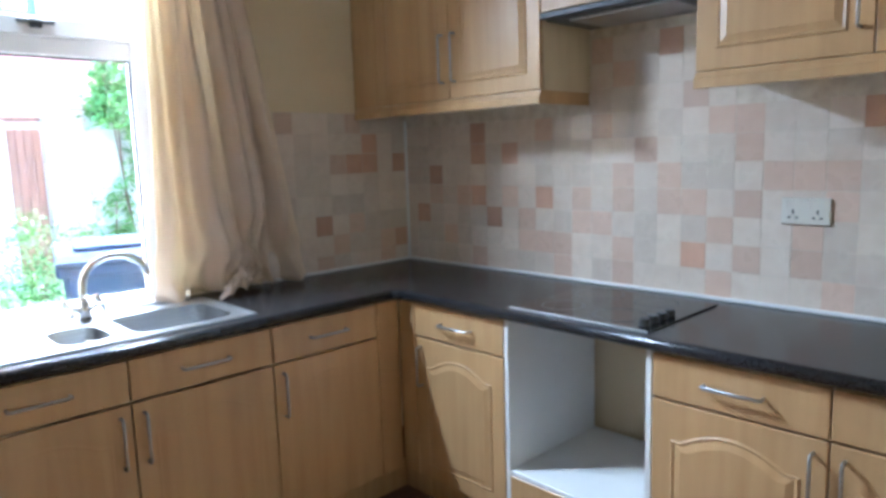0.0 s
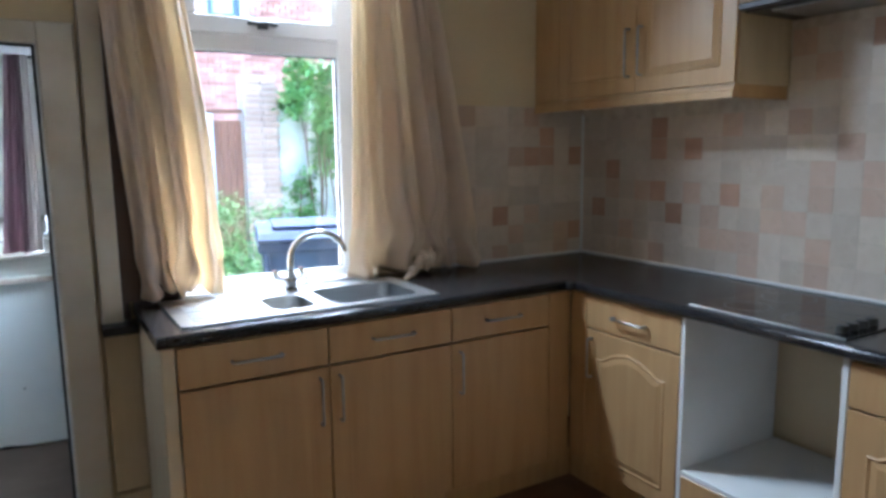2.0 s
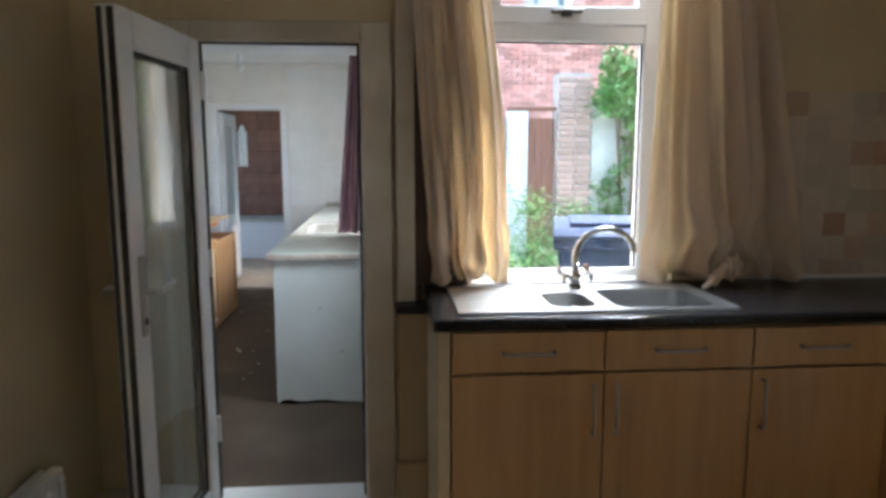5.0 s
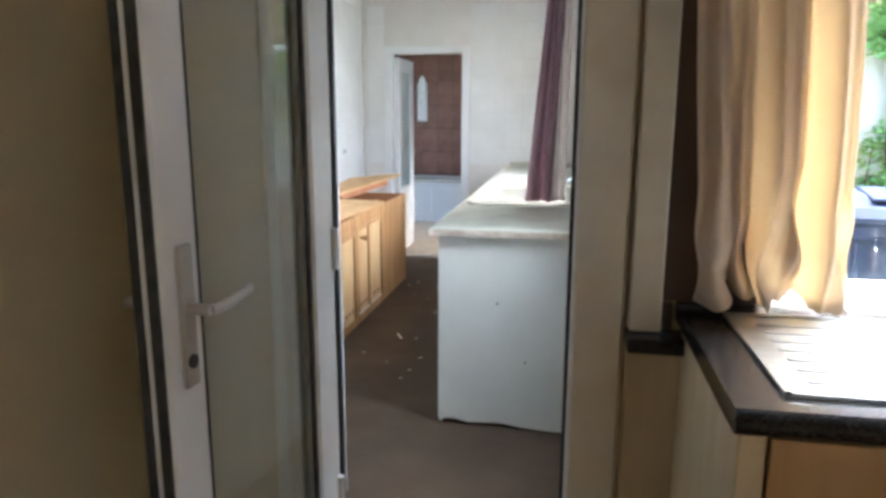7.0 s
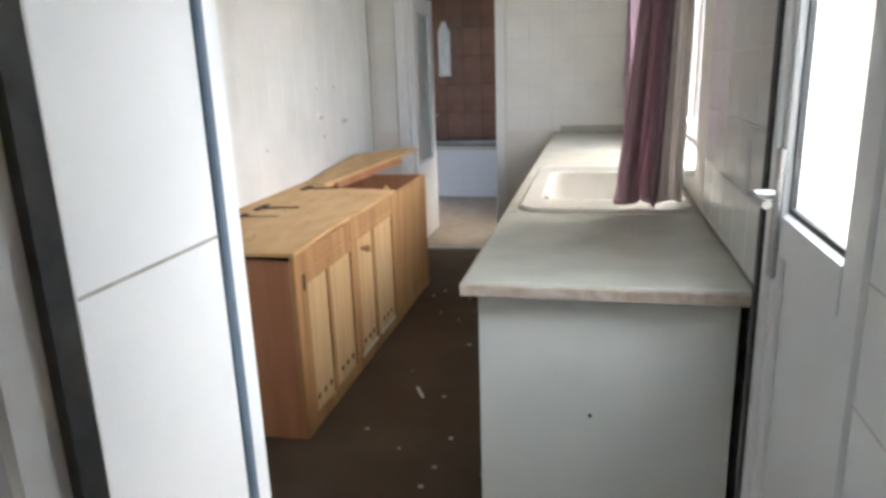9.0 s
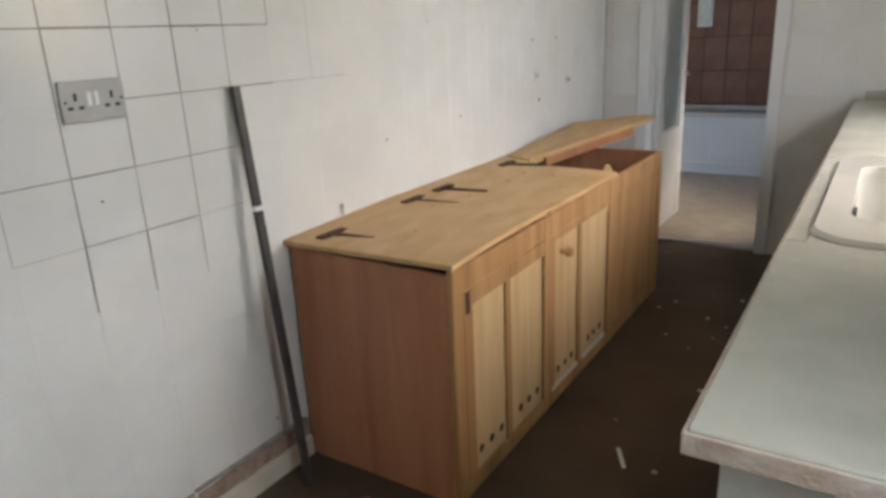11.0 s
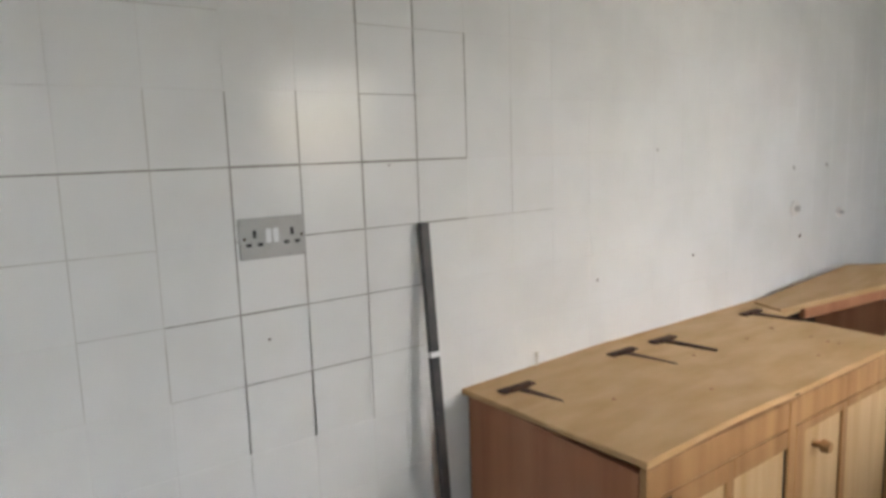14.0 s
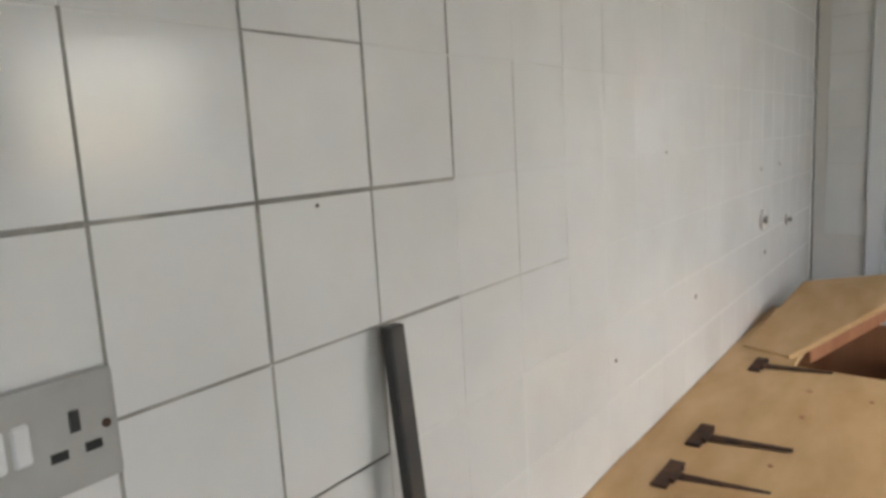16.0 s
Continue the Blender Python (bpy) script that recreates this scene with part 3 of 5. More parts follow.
def inset_shape(outline, d):
    """The outline drawn in by about d."""
    cu = (min(p[0] for p in outline) + max(p[0] for p in outline)) / 2
    cv = (min(p[1] for p in outline) + max(p[1] for p in outline)) / 2
    hu = (max(p[0] for p in outline) - min(p[0] for p in outline)) / 2
    hv = (max(p[1] for p in outline) - min(p[1] for p in outline)) / 2
    return [(cu + (u - cu) * (1 - d / hu), cv + (v - cv) * (1 - d / hv)) for u, v in outline]


def to_front(bm, axis, face):
    """Door meshes are made at face x = 0 looking towards -x, with u along y; this lays them on the run's face."""
    if axis == "y":
        bm.transform(Matrix.Translation((0, face, 0)) @ Matrix(((0, 1, 0, 0), (1, 0, 0, 0), (0, 0, 1, 0), (0, 0, 0, 1))))
        bmesh.ops.reverse_faces(bm, faces=bm.faces[:])
    else:
        bm.transform(Matrix.Translation((face, 0, 0)))
    return bm


def ring(outer, inner, x0, x1):
    """A sloping band between two like outlines at depths x0 and x1."""
    bm = bmesh.new()
    a, c = [bm.verts.new((x0, *p)) for p in outer], [bm.verts.new((x1, *p)) for p in inner]
    n = len(a)
    for k in range(n):
        bm.faces.new((a[k], a[(k + 1) % n], c[(k + 1) % n], c[k]))
    return bm


def panel_door(parent, axis, face, u0, u1, v0, v1, arched=True, flat=False, name="door"):
    """A foil-wrapped door: slab, routed groove and a raised centre panel with an arched top."""
    th, m = 0.019, min(0.062, (u1 - u0) * 0.17)
    slab_bm = box(0, th, u0 + 0.0015, u1 - 0.0015, v0 + 0.0015, v1 - 0.0015, 0.003, 2)
    door = part(name, to_front(slab_bm, axis, face), M_MAPLE, parent)
    if not flat:
        shape = arch(u0 + m, u1 - m, v0 + m, v1 - m, 0.05 if arched else 0.0) if arched else [(u0 + m, v0 + m), (u1 - m, v0 + m), (u1 - m, v1 - m), (u0 + m, v1 - m)]
        s1, s2, s3, s4 = shape, inset_shape(shape, 0.006), inset_shape(shape, 0.013), inset_shape(shape, 0.034)
        k = 0.35 if axis == "y" else 1.0
        bm = join(ring(s1, s2, -0.0006, -0.0045 * k), ring(s2, s3, -0.0045 * k, -0.0012), ring(s3, s4, -0.0012, -0.0065 * k))
        bm.faces.new([bm.verts.new((-0.0065 * k, *p)) for p in s4])
        bmesh.ops.remove_doubles(bm, verts=bm.verts[:], dist=0.00001)
        part("raised_panel", to_front(bm, axis, face), M_MAPLE, door)
    return door


def bar_handle(parent, axis, face, u, v, length, upright):
    """A slim steel bow handle."""
    h = length / 2
    pts = [(0.001, -h), (-0.022, -h), (-0.027, -h + 0.006), (-0.027, h - 0.006), (-0.022, h), (0.001, h)]
    line = [(x, u, v + s) if upright else (x, u + s, v) for x, s in pts]
    part("handle", to_front(tube(line, 0.0048, 8), axis, face), M_STEEL, parent, "slim steel bow handle", True)


def base_unit(axis, face, u0, u1, label, drawer=True, hinge="r", two=False, back=0.56):
    """A base cabinet with drawer front over a door; u along the run."""
    mid = (u0 + u1) / 2
    cab = thing("base_cabinet", (face + 0.3, mid, 0) if axis == "x" else (mid, face + 0.3, 0), label, "cabinet", "kitchen base units")
    body = join(box(0.0195, back, u0 + 0.001, u0 + 0.018, 0.125, 0.862), box(0.0195, back, u1 - 0.018, u1 - 0.001, 0.125, 0.862), box(0.0195, back, u0 + 0.018, u1 - 0.018, 0.125, 0.143), box(back - 0.01, back, u0 + 0.018, u1 - 0.018, 0.143, 0.862), box(0.0195, 0.1, u0 + 0.018, u1 - 0.018, 0.846, 0.862))
    part("body", to_front(body, axis, face), M_MAPLE2, cab)
    if drawer:
        front = panel_door(cab, axis, face, u0, u1, 0.722, 0.856, flat=True, name="drawer_front")
        bar_handle(front, axis, face, mid, 0.79, min(0.16, (u1 - u0) * 0.4), False)
    doors = [(u0, mid), (mid, u1)] if two else [(u0, u1)]
    for k, (a, c) in enumerate(doors):
        d = panel_door(cab, axis, face, a, c, 0.125, 0.717 if drawer else 0.856)
        side = hinge if not two else ("l" if k == 0 else "r")
        bar_handle(d, axis, face, c - 0.035 if side == "l" else a + 0.035, 0.60, 0.16, True)
    part("plinth", to_front(box(0.06, 0.075, u0, u1, 0.0, 0.122, 0.002), axis, face), M_MAPLE, cab)
    return cab


F = -0.575
base_unit("x", F, -1.146, -0.672, "maple-foil base cabinet with drawer over arched door", hinge="l")
base_unit("x", F, -2.20, -1.722, "maple-foil base cabinet with drawer beside the oven space", hinge="r")
base_unit("x", F, -2.70, -2.202, "maple-foil base cabinet with drawer", hinge="l")
base_unit("x", F, -3.20, -2.702, "maple-foil base cabinet with drawer", hinge="r")
base_unit("y", F, -1.164, -0.69, "maple-foil base cabinet with drawer by the corner", hinge="r")
base_unit("y", F, -1.655, -1.166, "maple-foil sink cabinet under the bowls", hinge="r")
base_unit("y", F, -2.145, -1.657, "maple-foil sink cabinet under the drainer", hinge="l")
post = thing("corner_post", (-0.6, -0.6, 0), "maple-foil corner filler post between the base units", "filler panel")
part("post", join(box(F, F + 0.019, -0.670, F - 0.001, 0.125, 0.858, 0.003), box(-0.688, F - 0.002, F, F + 0.019, 0.125, 0.858, 0.003)), M_MAPLE, post)
part("plinth", join(box(F + 0.06, F + 0.075, -0.672, F + 0.058, 0, 0.122), box(-0.69, F + 0.06, F + 0.06, F + 0.075, 0, 0.122)), M_MAPLE, post)
solo("end_panel", box(-2.19, -2.150, F - 0.002, -0.055, 0.0, 0.862, 0.003), M_MAPLE2, "pale maple end panel closing the sink run", "end panel")

oven = thing("oven_housing", (-0.3, -1.43, 0), "empty white oven housing with no oven fitted", "cabinet", "kitchen base units")
part("side", box(F + 0.002, -0.03, -1.166, -1.148, 0.125, 0.862, 0.001), M_WHITEMEL, oven)
part("side", box(F + 0.002, -0.03, -1.720, -1.702, 0.125, 0.862, 0.001), M_WHITEMEL, oven)
part("shelf", box(F + 0.002, -0.03, -1.701, -1.167, 0.285, 0.303, 0.001), M_WHITEMEL, oven, "white shelf for the oven")
part("lower_front", box(F, F + 0.019, -1.701, -1.167, 0.125, 0.284, 0.003), M_MAPLE, oven)
part("plinth", box(F + 0.06, F + 0.075, -1.72, -1.148, 0.0, 0.122), M_MAPLE, oven)
spur = thing("oven_spur_socket", (-0.01, -1.43, 0.55), "white cooker connection plate on the bare wall", "socket")
part("plate", box(-0.012, 0.0, -1.50, -1.41, 0.50, 0.59, 0.003), M_SOCKET, spur)
part("cord_hole", rod((-0.0125, -1.455, 0.53), (-0.011, -1.455, 0.53), 0.008), M_BLACK, spur)

HX0, HX1, HY0, HY1 = -2.085, -1.215, -0.505, -0.13
worktop = thing("worktop", (-0.3, -0.3, 0.865), "black speckled laminate worktop with rounded front edge", "worktop")
for a, c, p, q in cells(-2.20, -0.586, -0.585, -0.002, [(HX0, HX1, HY0, HY1)]):
    part("sink_run", box(a, c, p, q, 0.865, 0.9035), M_BLACKTOP, worktop)
part("hob_run", box(-0.585, -0.002, -3.22, -0.002, 0.865, 0.9035), M_BLACKTOP, worktop)
part("front_edge", tube([(-2.20, -0.585, 0.884), (-0.61, -0.585, 0.884)], 0.0192, 16), M_BLACKTOP, worktop, smooth=True)
part("front_edge", tube([(-0.585, -0.59, 0.884), (-0.585, -3.22, 0.884)], 0.0192, 16), M_BLACKTOP, worktop, smooth=True)
part("corner_joint", box(-0.63, -0.57, -0.63, -0.57, 0.866, 0.902, 0.012, 3), M_BLACKTOP, worktop)
bead = thing("sealant_bead", (0, 0, 0.905), "white sealant bead along the tiles and up the corner", "sealant", kind="structure")
part("bead", box(-0.022, -0.008, -3.2, -0.008, 0.9035, 0.917, 0.003), M_PVC, bead)
part("bead", box(-0.82, -0.022, -0.022, -0.008, 0.9035, 0.917, 0.003), M_PVC, bead)
part("bead", box(-0.021, -0.0075, -0.021, -0.0075, 0.914, 1.617, 0.003), M_PVC, bead)

# ceramic hob
hob = thing("ceramic_hob", (-0.32, -1.43, 0.904), "black ceramic hob with four control knobs", "hob")
part("glass", box(-0.56, -0.09, -1.70, -1.17, 0.9038, 0.9095, 0.002), M_HOB, hob)
part("trim", box(-0.568, -0.561, -1.70, -1.17, 0.9038, 0.911, 0.001), M_STEEL, hob)
for cx, cy, r in ((-0.2, -1.3, 0.09), (-0.43, -1.3, 0.075), (-0.2, -1.53, 0.075), (-0.43, -1.53, 0.09)):
    bm = bmesh.new()
    o, i = ([bm.verts.new((cx + q * math.cos(a), cy + q * math.sin(a), 0.9099)) for a in (2 * math.pi * k / 40 for k in range(40))] for q in (r, r - 0.004))
    for k in range(40):
        bm.faces.new((o[k], o[(k + 1) % 40], i[(k + 1) % 40], i[k]))
    part("zone_mark", bm, M_IRON, hob)
for k in range(4):
    part("knob", rod((-0.50 + k * 0.052, -1.655, 0.9095), (-0.50 + k * 0.052, -1.655, 0.931), 0.019, 20, 0.016), M_BLACK, hob)

# sink
sink = thing("inset_sink", (-1.65, -0.32, 0.9), "stainless steel one and a half bowl sink with ridged drainer", "sink")
SX0, SX1, SY0, SY1 = -2.12, -1.19, -0.535, -0.10
B1, B2 = (-1.585, -1.245, -0.485, -0.185), (-1.80, -1.645, -0.465, -0.235)
part("rim", slab(SX0, SX1, SY0, SY1, 0.9042, 0.9082, [B1, B2]), M_STEEL, sink)


def bowl(b, depth):
    x0, x1, y0, y1 = b[0] - 0.003, b[1] + 0.003, b[2] - 0.003, b[3] + 0.003
    bm = box(x0, x1, y0, y1, 0.904 - depth, 0.904)
    up = [e for e in bm.edges if abs(e.verts[0].co.z - e.verts[1].co.z) > depth / 2]
    bmesh.ops.bevel(bm, geom=up, offset=0.055, segments=6, affect="EDGES", profile=0.5)
    low = [e for e in bm.edges if e.verts[0].co.z < 0.9 - depth / 2 and e.verts[1].co.z < 0.9 - depth / 2]
    bmesh.ops.bevel(bm, geom=low, offset=0.025, segments=4, affect="EDGES", profile=0.5)
    tops = [f for f in bm.faces if f.calc_center_median().z > 0.9035]
    bmesh.ops.delete(bm, geom=tops, context="FACES_ONLY")
    return bm


def corner_fill(b, r=0.055):
    """The four small corners of the rim round a bowl's rounded opening."""
    x0, x1, y0, y1 = b
    bms = []
    for cx, cy, sx, sy in ((x0, y0, 1, 1), (x1, y0, -1, 1), (x1, y1, -1, -1), (x0, y1, 1, -1)):
        arc = [(cx + sx * r * (1 - math.cos(a)), cy + sy * r * (1 - math.sin(a))) for a in (math.pi / 2 * k / 6 for k in range(7))]
        bms.append(prism([(cx, cy)] + arc, "z", 0.9043, 0.9081))
    return bms


for b, d in ((B1, 0.16), (B2, 0.10)):
    ob = part("bowl", bowl(b, d), M_STEEL, sink, smooth=True)
    for piece in corner_fill(b):
        part("rim_corner", piece, M_STEEL, sink)
    cx, cy = (b[0] + b[1]) / 2, (b[2] + b[3]) / 2
    part("waste", rod((cx, cy, 0.904 - d), (cx, cy, 0.907 - d), 0.035, 24), M_CHROME, sink)
for k in range(7):
    y = -0.48 + k * 0.05
    part("drainer_ridge", box(-2.07, -1.84, y, y + 0.012, 0.9078, 0.9112, 0.0015), M_STEEL, sink)
for a, c, p, q in ((SX0, SX1, SY0, SY0 + 0.012), (SX0, SX1, SY1 - 0.012, SY1), (SX0, SX0 + 0.012, SY0, SY1), (SX1 - 0.012, SX1, SY0, SY1)):
    part("raised_edge", box(a, c, p, q, 0.9079, 0.9115, 0.0015), M_STEEL, sink)

tap = thing("mixer_tap", (-1.64, -0.16, 0.908), "chrome monobloc mixer tap with swan neck spout", "tap")
bx, by = -1.645, -0.165
part("body", join(rod((bx, by, 0.908), (bx, by, 0.918), 0.027, 20), rod((bx, by, 0.918), (bx, by, 0.985), 0.024, 20, 0.018)), M_CHROME, tap, smooth=True)
d = Vector((0.205, -0.068, 0)).normalized()
neck = [(bx, by, 0.97), (bx, by, 1.01)]
for k in range(0, 13):
    a = math.pi * (1 - k / 12 * 0.92)
    neck.append((bx + d.x * (0.105 + 0.105 * math.cos(a)), by + d.y * (0.105 + 0.105 * math.cos(a)), 1.025 + 0.098 * math.sin(a) + 0.02 * k / 12))
part("spout", tube(neck, 0.0125, 12), M_CHROME, tap, smooth=True)
part("nozzle", rod(neck[-1], (neck[-1][0] + 0.002, neck[-1][1], neck[-1][2] - 0.014), 0.0125, 14), M_CHROME, tap)
for s in (-1, 1):
    stem = part("valve", rod((bx, by, 0.945), (bx + s * 0.052, by + s * 0.012, 0.963), 0.010), M_CHROME, tap)
    c = Vector((bx + s * 0.056, by + s * 0.013, 0.966))
    part("cross_head", join(rod(c + Vector((0, -0.03, -0.008)), c + Vector((0, 0.03, 0.008)), 0.010, 10), rod(c + Vector((-0.014, 0, 0.03)), c + Vector((0.014, 0, -0.03)), 0.010, 10)), M_CHROME, tap)

# wall units
WF = -0.32


def wall_unit(u0, u1, v0, v1, label, doors, upright=True, side_x=-0.002):
    cab = thing("wall_cabinet", (WF / 2, (u0 + u1) / 2, v0), label, "cabinet", "kitchen wall units")
    body = join(box(WF + 0.02, side_x, u0, u0 + 0.018, v0, v1), box(WF + 0.02, side_x, u1 - 0.018, u1, v0, v1), box(WF + 0.02, side_x, u0 + 0.018, u1 - 0.018, v0, v0 + 0.018), box(WF + 0.02, side_x, u0 + 0.018, u1 - 0.018, v1 - 0.018, v1), box(-0.012, side_x, u0 + 0.018, u1 - 0.018, v0 + 0.018, v1 - 0.018))
    part("body", body, M_MAPLE2, cab)
    for k, (a, c) in enumerate(doors):
        dd = panel_door(cab, "x", WF, a, c, v0, v1, arched=upright)
        if upright:
            bar_handle(dd, "x", WF, a + 0.035 if k % 2 else c - 0.035, v0 + 0.165, 0.19, True)
        else:
            bar_handle(dd, "x", WF, (a + c) / 2, v0 + 0.05, 0.22, False)
    return cab


wall_unit(-1.125, -0.18, 1.668, 2.335, "maple-foil double wall cabinet with steel handles", [(-0.655, -0.18), (-1.125, -0.655)][::-1])
wall_unit(-1.708, -1.128, 1.935, 2.335, "maple-foil bridging wall cabinet over the cooker hood", [(-1.708, -1.128)], upright=False)
wall_unit(-2.66, -1.711, 1.668, 2.335, "maple-foil double wall cabinet with steel handles", [(-2.66, -2.185), (-2.185, -1.711)])
solo("filler_board", box(WF, WF + 0.02, -0.178, -0.003, 1.668, 2.335, 0.003), M_MAPLE, "maple-foil filler beside the wall cabinet", "filler panel")
for u0, u1, v in ((-1.125, -0.003, 1.668), (-2.66, -1.711, 1.668)):
    pel = thing("pelmet", (WF, (u0 + u1) / 2, v - 0.05), "moulded maple-foil pelmet under the wall cabinet", "pelmet")
    part("moulding", prism([(WF - 0.008, v - 0.050), (WF + 0.014, v - 0.050), (WF + 0.014, v - 0.001), (WF + 0.004, v - 0.001), (WF - 0.002, v - 0.016), (WF - 0.008, v - 0.022)], "y", u0, u1), M_MAPLE, pel)
    part("return_board", box(WF + 0.015, -0.003, u0, u0 + 0.016, v - 0.050, v - 0.001), M_MAPLE, pel)
for u0, u1 in ((-2.66, -0.003),):
    cor = thing("cornice", (WF, (u0 + u1) / 2, 2.336), "moulded maple-foil cornice on the wall cabinets", "cornice")
    part("moulding", prism([(WF + 0.02, 2.336), (WF - 0.004, 2.336), (WF - 0.012, 2.35), (WF - 0.034, 2.378), (WF - 0.038, 2.395), (WF + 0.02, 2.395)], "y", u0, u1), M_MAPLE, cor)
hood = thing("cooker_hood", (-0.25, -1.42, 1.9), "dark slimline cooker hood under the bridging cabinet", "cooker hood")
part("body", box(-0.30, -0.01, -1.70, -1.135, 1.905, 1.934, 0.004), M_BLACK, hood)
part("front_strip", box(-0.335, -0.301, -1.70, -1.135, 1.91, 1.931, 0.003), M_IRON, hood)
part("filter", box(-0.27, -0.05, -1.62, -1.22, 1.899, 1.905), M_STEEL, hood)

ksock = thing("double_socket", (-0.015, -1.94, 1.22), "white double socket on the tiled splashback", "socket", "sockets")
part("plate", box(-0.019, -0.008, -2.015, -1.868, 1.188, 1.274, 0.004, 2), M_SOCKET, ksock)
for y in (-1.905, -1.978):
    part("rocker", box(-0.0215, -0.0185, y + 0.018, y + 0.028, 1.240, 1.262, 0.001), M_SOCKET, ksock)
    for dy, dz, a, c in ((0.0, 0.0, 0.003, 0.007), (-0.011, -0.019, 0.005, 0.003), (0.011, -0.019, 0.005, 0.003)):
        part("pin_hole", box(-0.0196, -0.0188, y + dy - a, y + dy + a, 1.229 + dz - c, 1.229 + dz + c), M_BLACK, ksock)

# ---- utility room ----
P = 0.152
cab = thing("wooden_cabinet", (-4.02, 2.75, 0), "old pine floor cabinet with reddish ends and loose broken top", "cabinet")
CX0, CX1, CY0, CY1, CZ = -4.285, -3.745, 1.815, 3.70, 0.695
part("side", prism([(CX0, 0.0), (CX1 - 0.002, 0.0), (CX1 - 0.002, CZ - 0.014), (CX0 + 0.2, CZ - 0.004), (CX0, CZ)], "y", CY0, CY0 + 0.02), M_REDWOOD, cab, "red-stained wooden side")
part("side", box(CX0, CX1 - 0.002, CY1 - 0.02, CY1, 0.0, CZ, 0.002), M_REDWOOD, cab, "red-stained wooden side")
# back and bottom coloured near black for the shade inside the cabinet
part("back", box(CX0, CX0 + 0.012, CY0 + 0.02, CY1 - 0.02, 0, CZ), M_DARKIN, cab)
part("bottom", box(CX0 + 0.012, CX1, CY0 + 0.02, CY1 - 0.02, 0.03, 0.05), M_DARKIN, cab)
FX = CX1
for a, c in ((1.815, 1.862), (2.372, 2.405), (2.985, 3.05), (3.655, 3.70)):
    part("upright", box(FX - 0.002, FX + 0.02, a, c, 0.0, CZ, 0.003), M_PINE, cab)
part("top_rail", box(FX - 0.002, FX + 0.017, 1.862, 3.655, 0.625, CZ, 0.002), M_PINE, cab)
part("bottom_rail", box(FX - 0.002, FX + 0.017, 1.862, 3.655, 0.0, 0.052, 0.002), M_PINE, cab)
for k, (a, c, knob) in enumerate(((1.864, 2.128, 0), (2.130, 2.370, 0), (2.407, 2.690, 1), (2.693, 2.983, 0))):
    dr = part("cabinet_door", box(FX - 0.002, FX + 0.012, a, c, 0.054, 0.623, 0.002), M_PINEPANEL, cab, "pale pine plank door with drilled vent holes")
    for p, q, r, s in ((a, a + 0.045, 0.054, 0.623), (c - 0.03, c, 0.054, 0.623)) if k in (0, 2) else ():
        part("door_stile", box(FX + 0.012, FX + 0.020, p, q, r, s, 0.002), M_PINE, dr)
    if k < 4:
        part("door_rail", box(FX + 0.012, FX + 0.019, a, c, 0.598 if k > 1 else 0.575, 0.623, 0.002), M_PINE, dr)
    # shade of the gap, as a dark strip laid on the door face
    part("door_gap_shade", box(FX + 0.0121, FX + 0.0135, c - 0.009, c - 0.001, 0.056, 0.574), M_DARKIN, dr, "dark strip drawn as the shaded gap beside the door")
    m = (a + c) / 2
    for j in (-1, 0, 1):
        # dark discs stand for the shade in the drilled holes
        part("vent_hole", rod((FX + 0.0105, m + 0.012 + j * 0.062, 0.112), (FX + 0.0128, m + 0.012 + j * 0.062, 0.112), 0.013, 16), M_DARKIN, dr)
    if knob:
        part("knob", join(rod((FX + 0.012, 2.516, 0.547), (FX + 0.035, 2.516, 0.547), 0.009), rod((FX + 0.035, 2.516, 0.547), (FX + 0.055, 2.516, 0.547), 0.018, 16, 0.014)), M_PINE, dr, "turned wooden knob")
    if k in (2, 3):
        part("worn_edge", box(FX + 0.0125, FX + 0.022, a + 0.02, c - 0.03, 0.054, 0.072, 0.003), M_PANEL, dr, "white scuffed lower edge")
part("far_panel", box(FX - 0.002, FX + 0.012, 3.052, 3.653, 0.054, 0.623, 0.002), M_PINE, cab, "plain pine end panel")
part("latch_slot", box(FX + 0.0205, FX + 0.0215, 1.87, 1.892, 0.56, 0.62), M_RUST, cab)


def lift(x, y):
    """The old top is warped and stands higher along the wall."""
    return 0.014 * min(max((y - 1.82) / 0.5, 0), 1) * max(0.0, 1 - (x - UL) / 0.57)


for x1, y0, y1, z1 in ((FX + 0.028, CY0 - 0.012, 2.395, 0.713), (FX + 0.012, 2.396, 3.08, 0.711), (-4.12, 3.081, 3.70, 0.711)):
    bm = box(UL + 0.001, x1, y0, y1, 0.697, z1, 0.002)
    if y0 < 2:
        bmesh.ops.subdivide_edges(bm, edges=[e for e in bm.edges if abs(e.verts[0].co.y - e.verts[1].co.y) > 0.3], cuts=8)
        for v in bm.verts:
            k = (v.co.y - y0) / (y1 - y0)
            v.co.z += 0.016 * (v.co.x - CX0) / (x1 - CX0) * math.sin(math.pi * (0.12 + 0.62 * k))
    for v in bm.verts:
        v.co.z += lift(v.co.x, v.co.y)
    part("top_board", bm, M_PLY, cab, "chipboard top with rusty strap hinges")
# the notch's shade as a dark strip lying on the boards
part("notch", box(FX - 0.01, FX + 0.03, 2.372, 2.394, 0.7135, 0.716), M_DARKIN, cab)
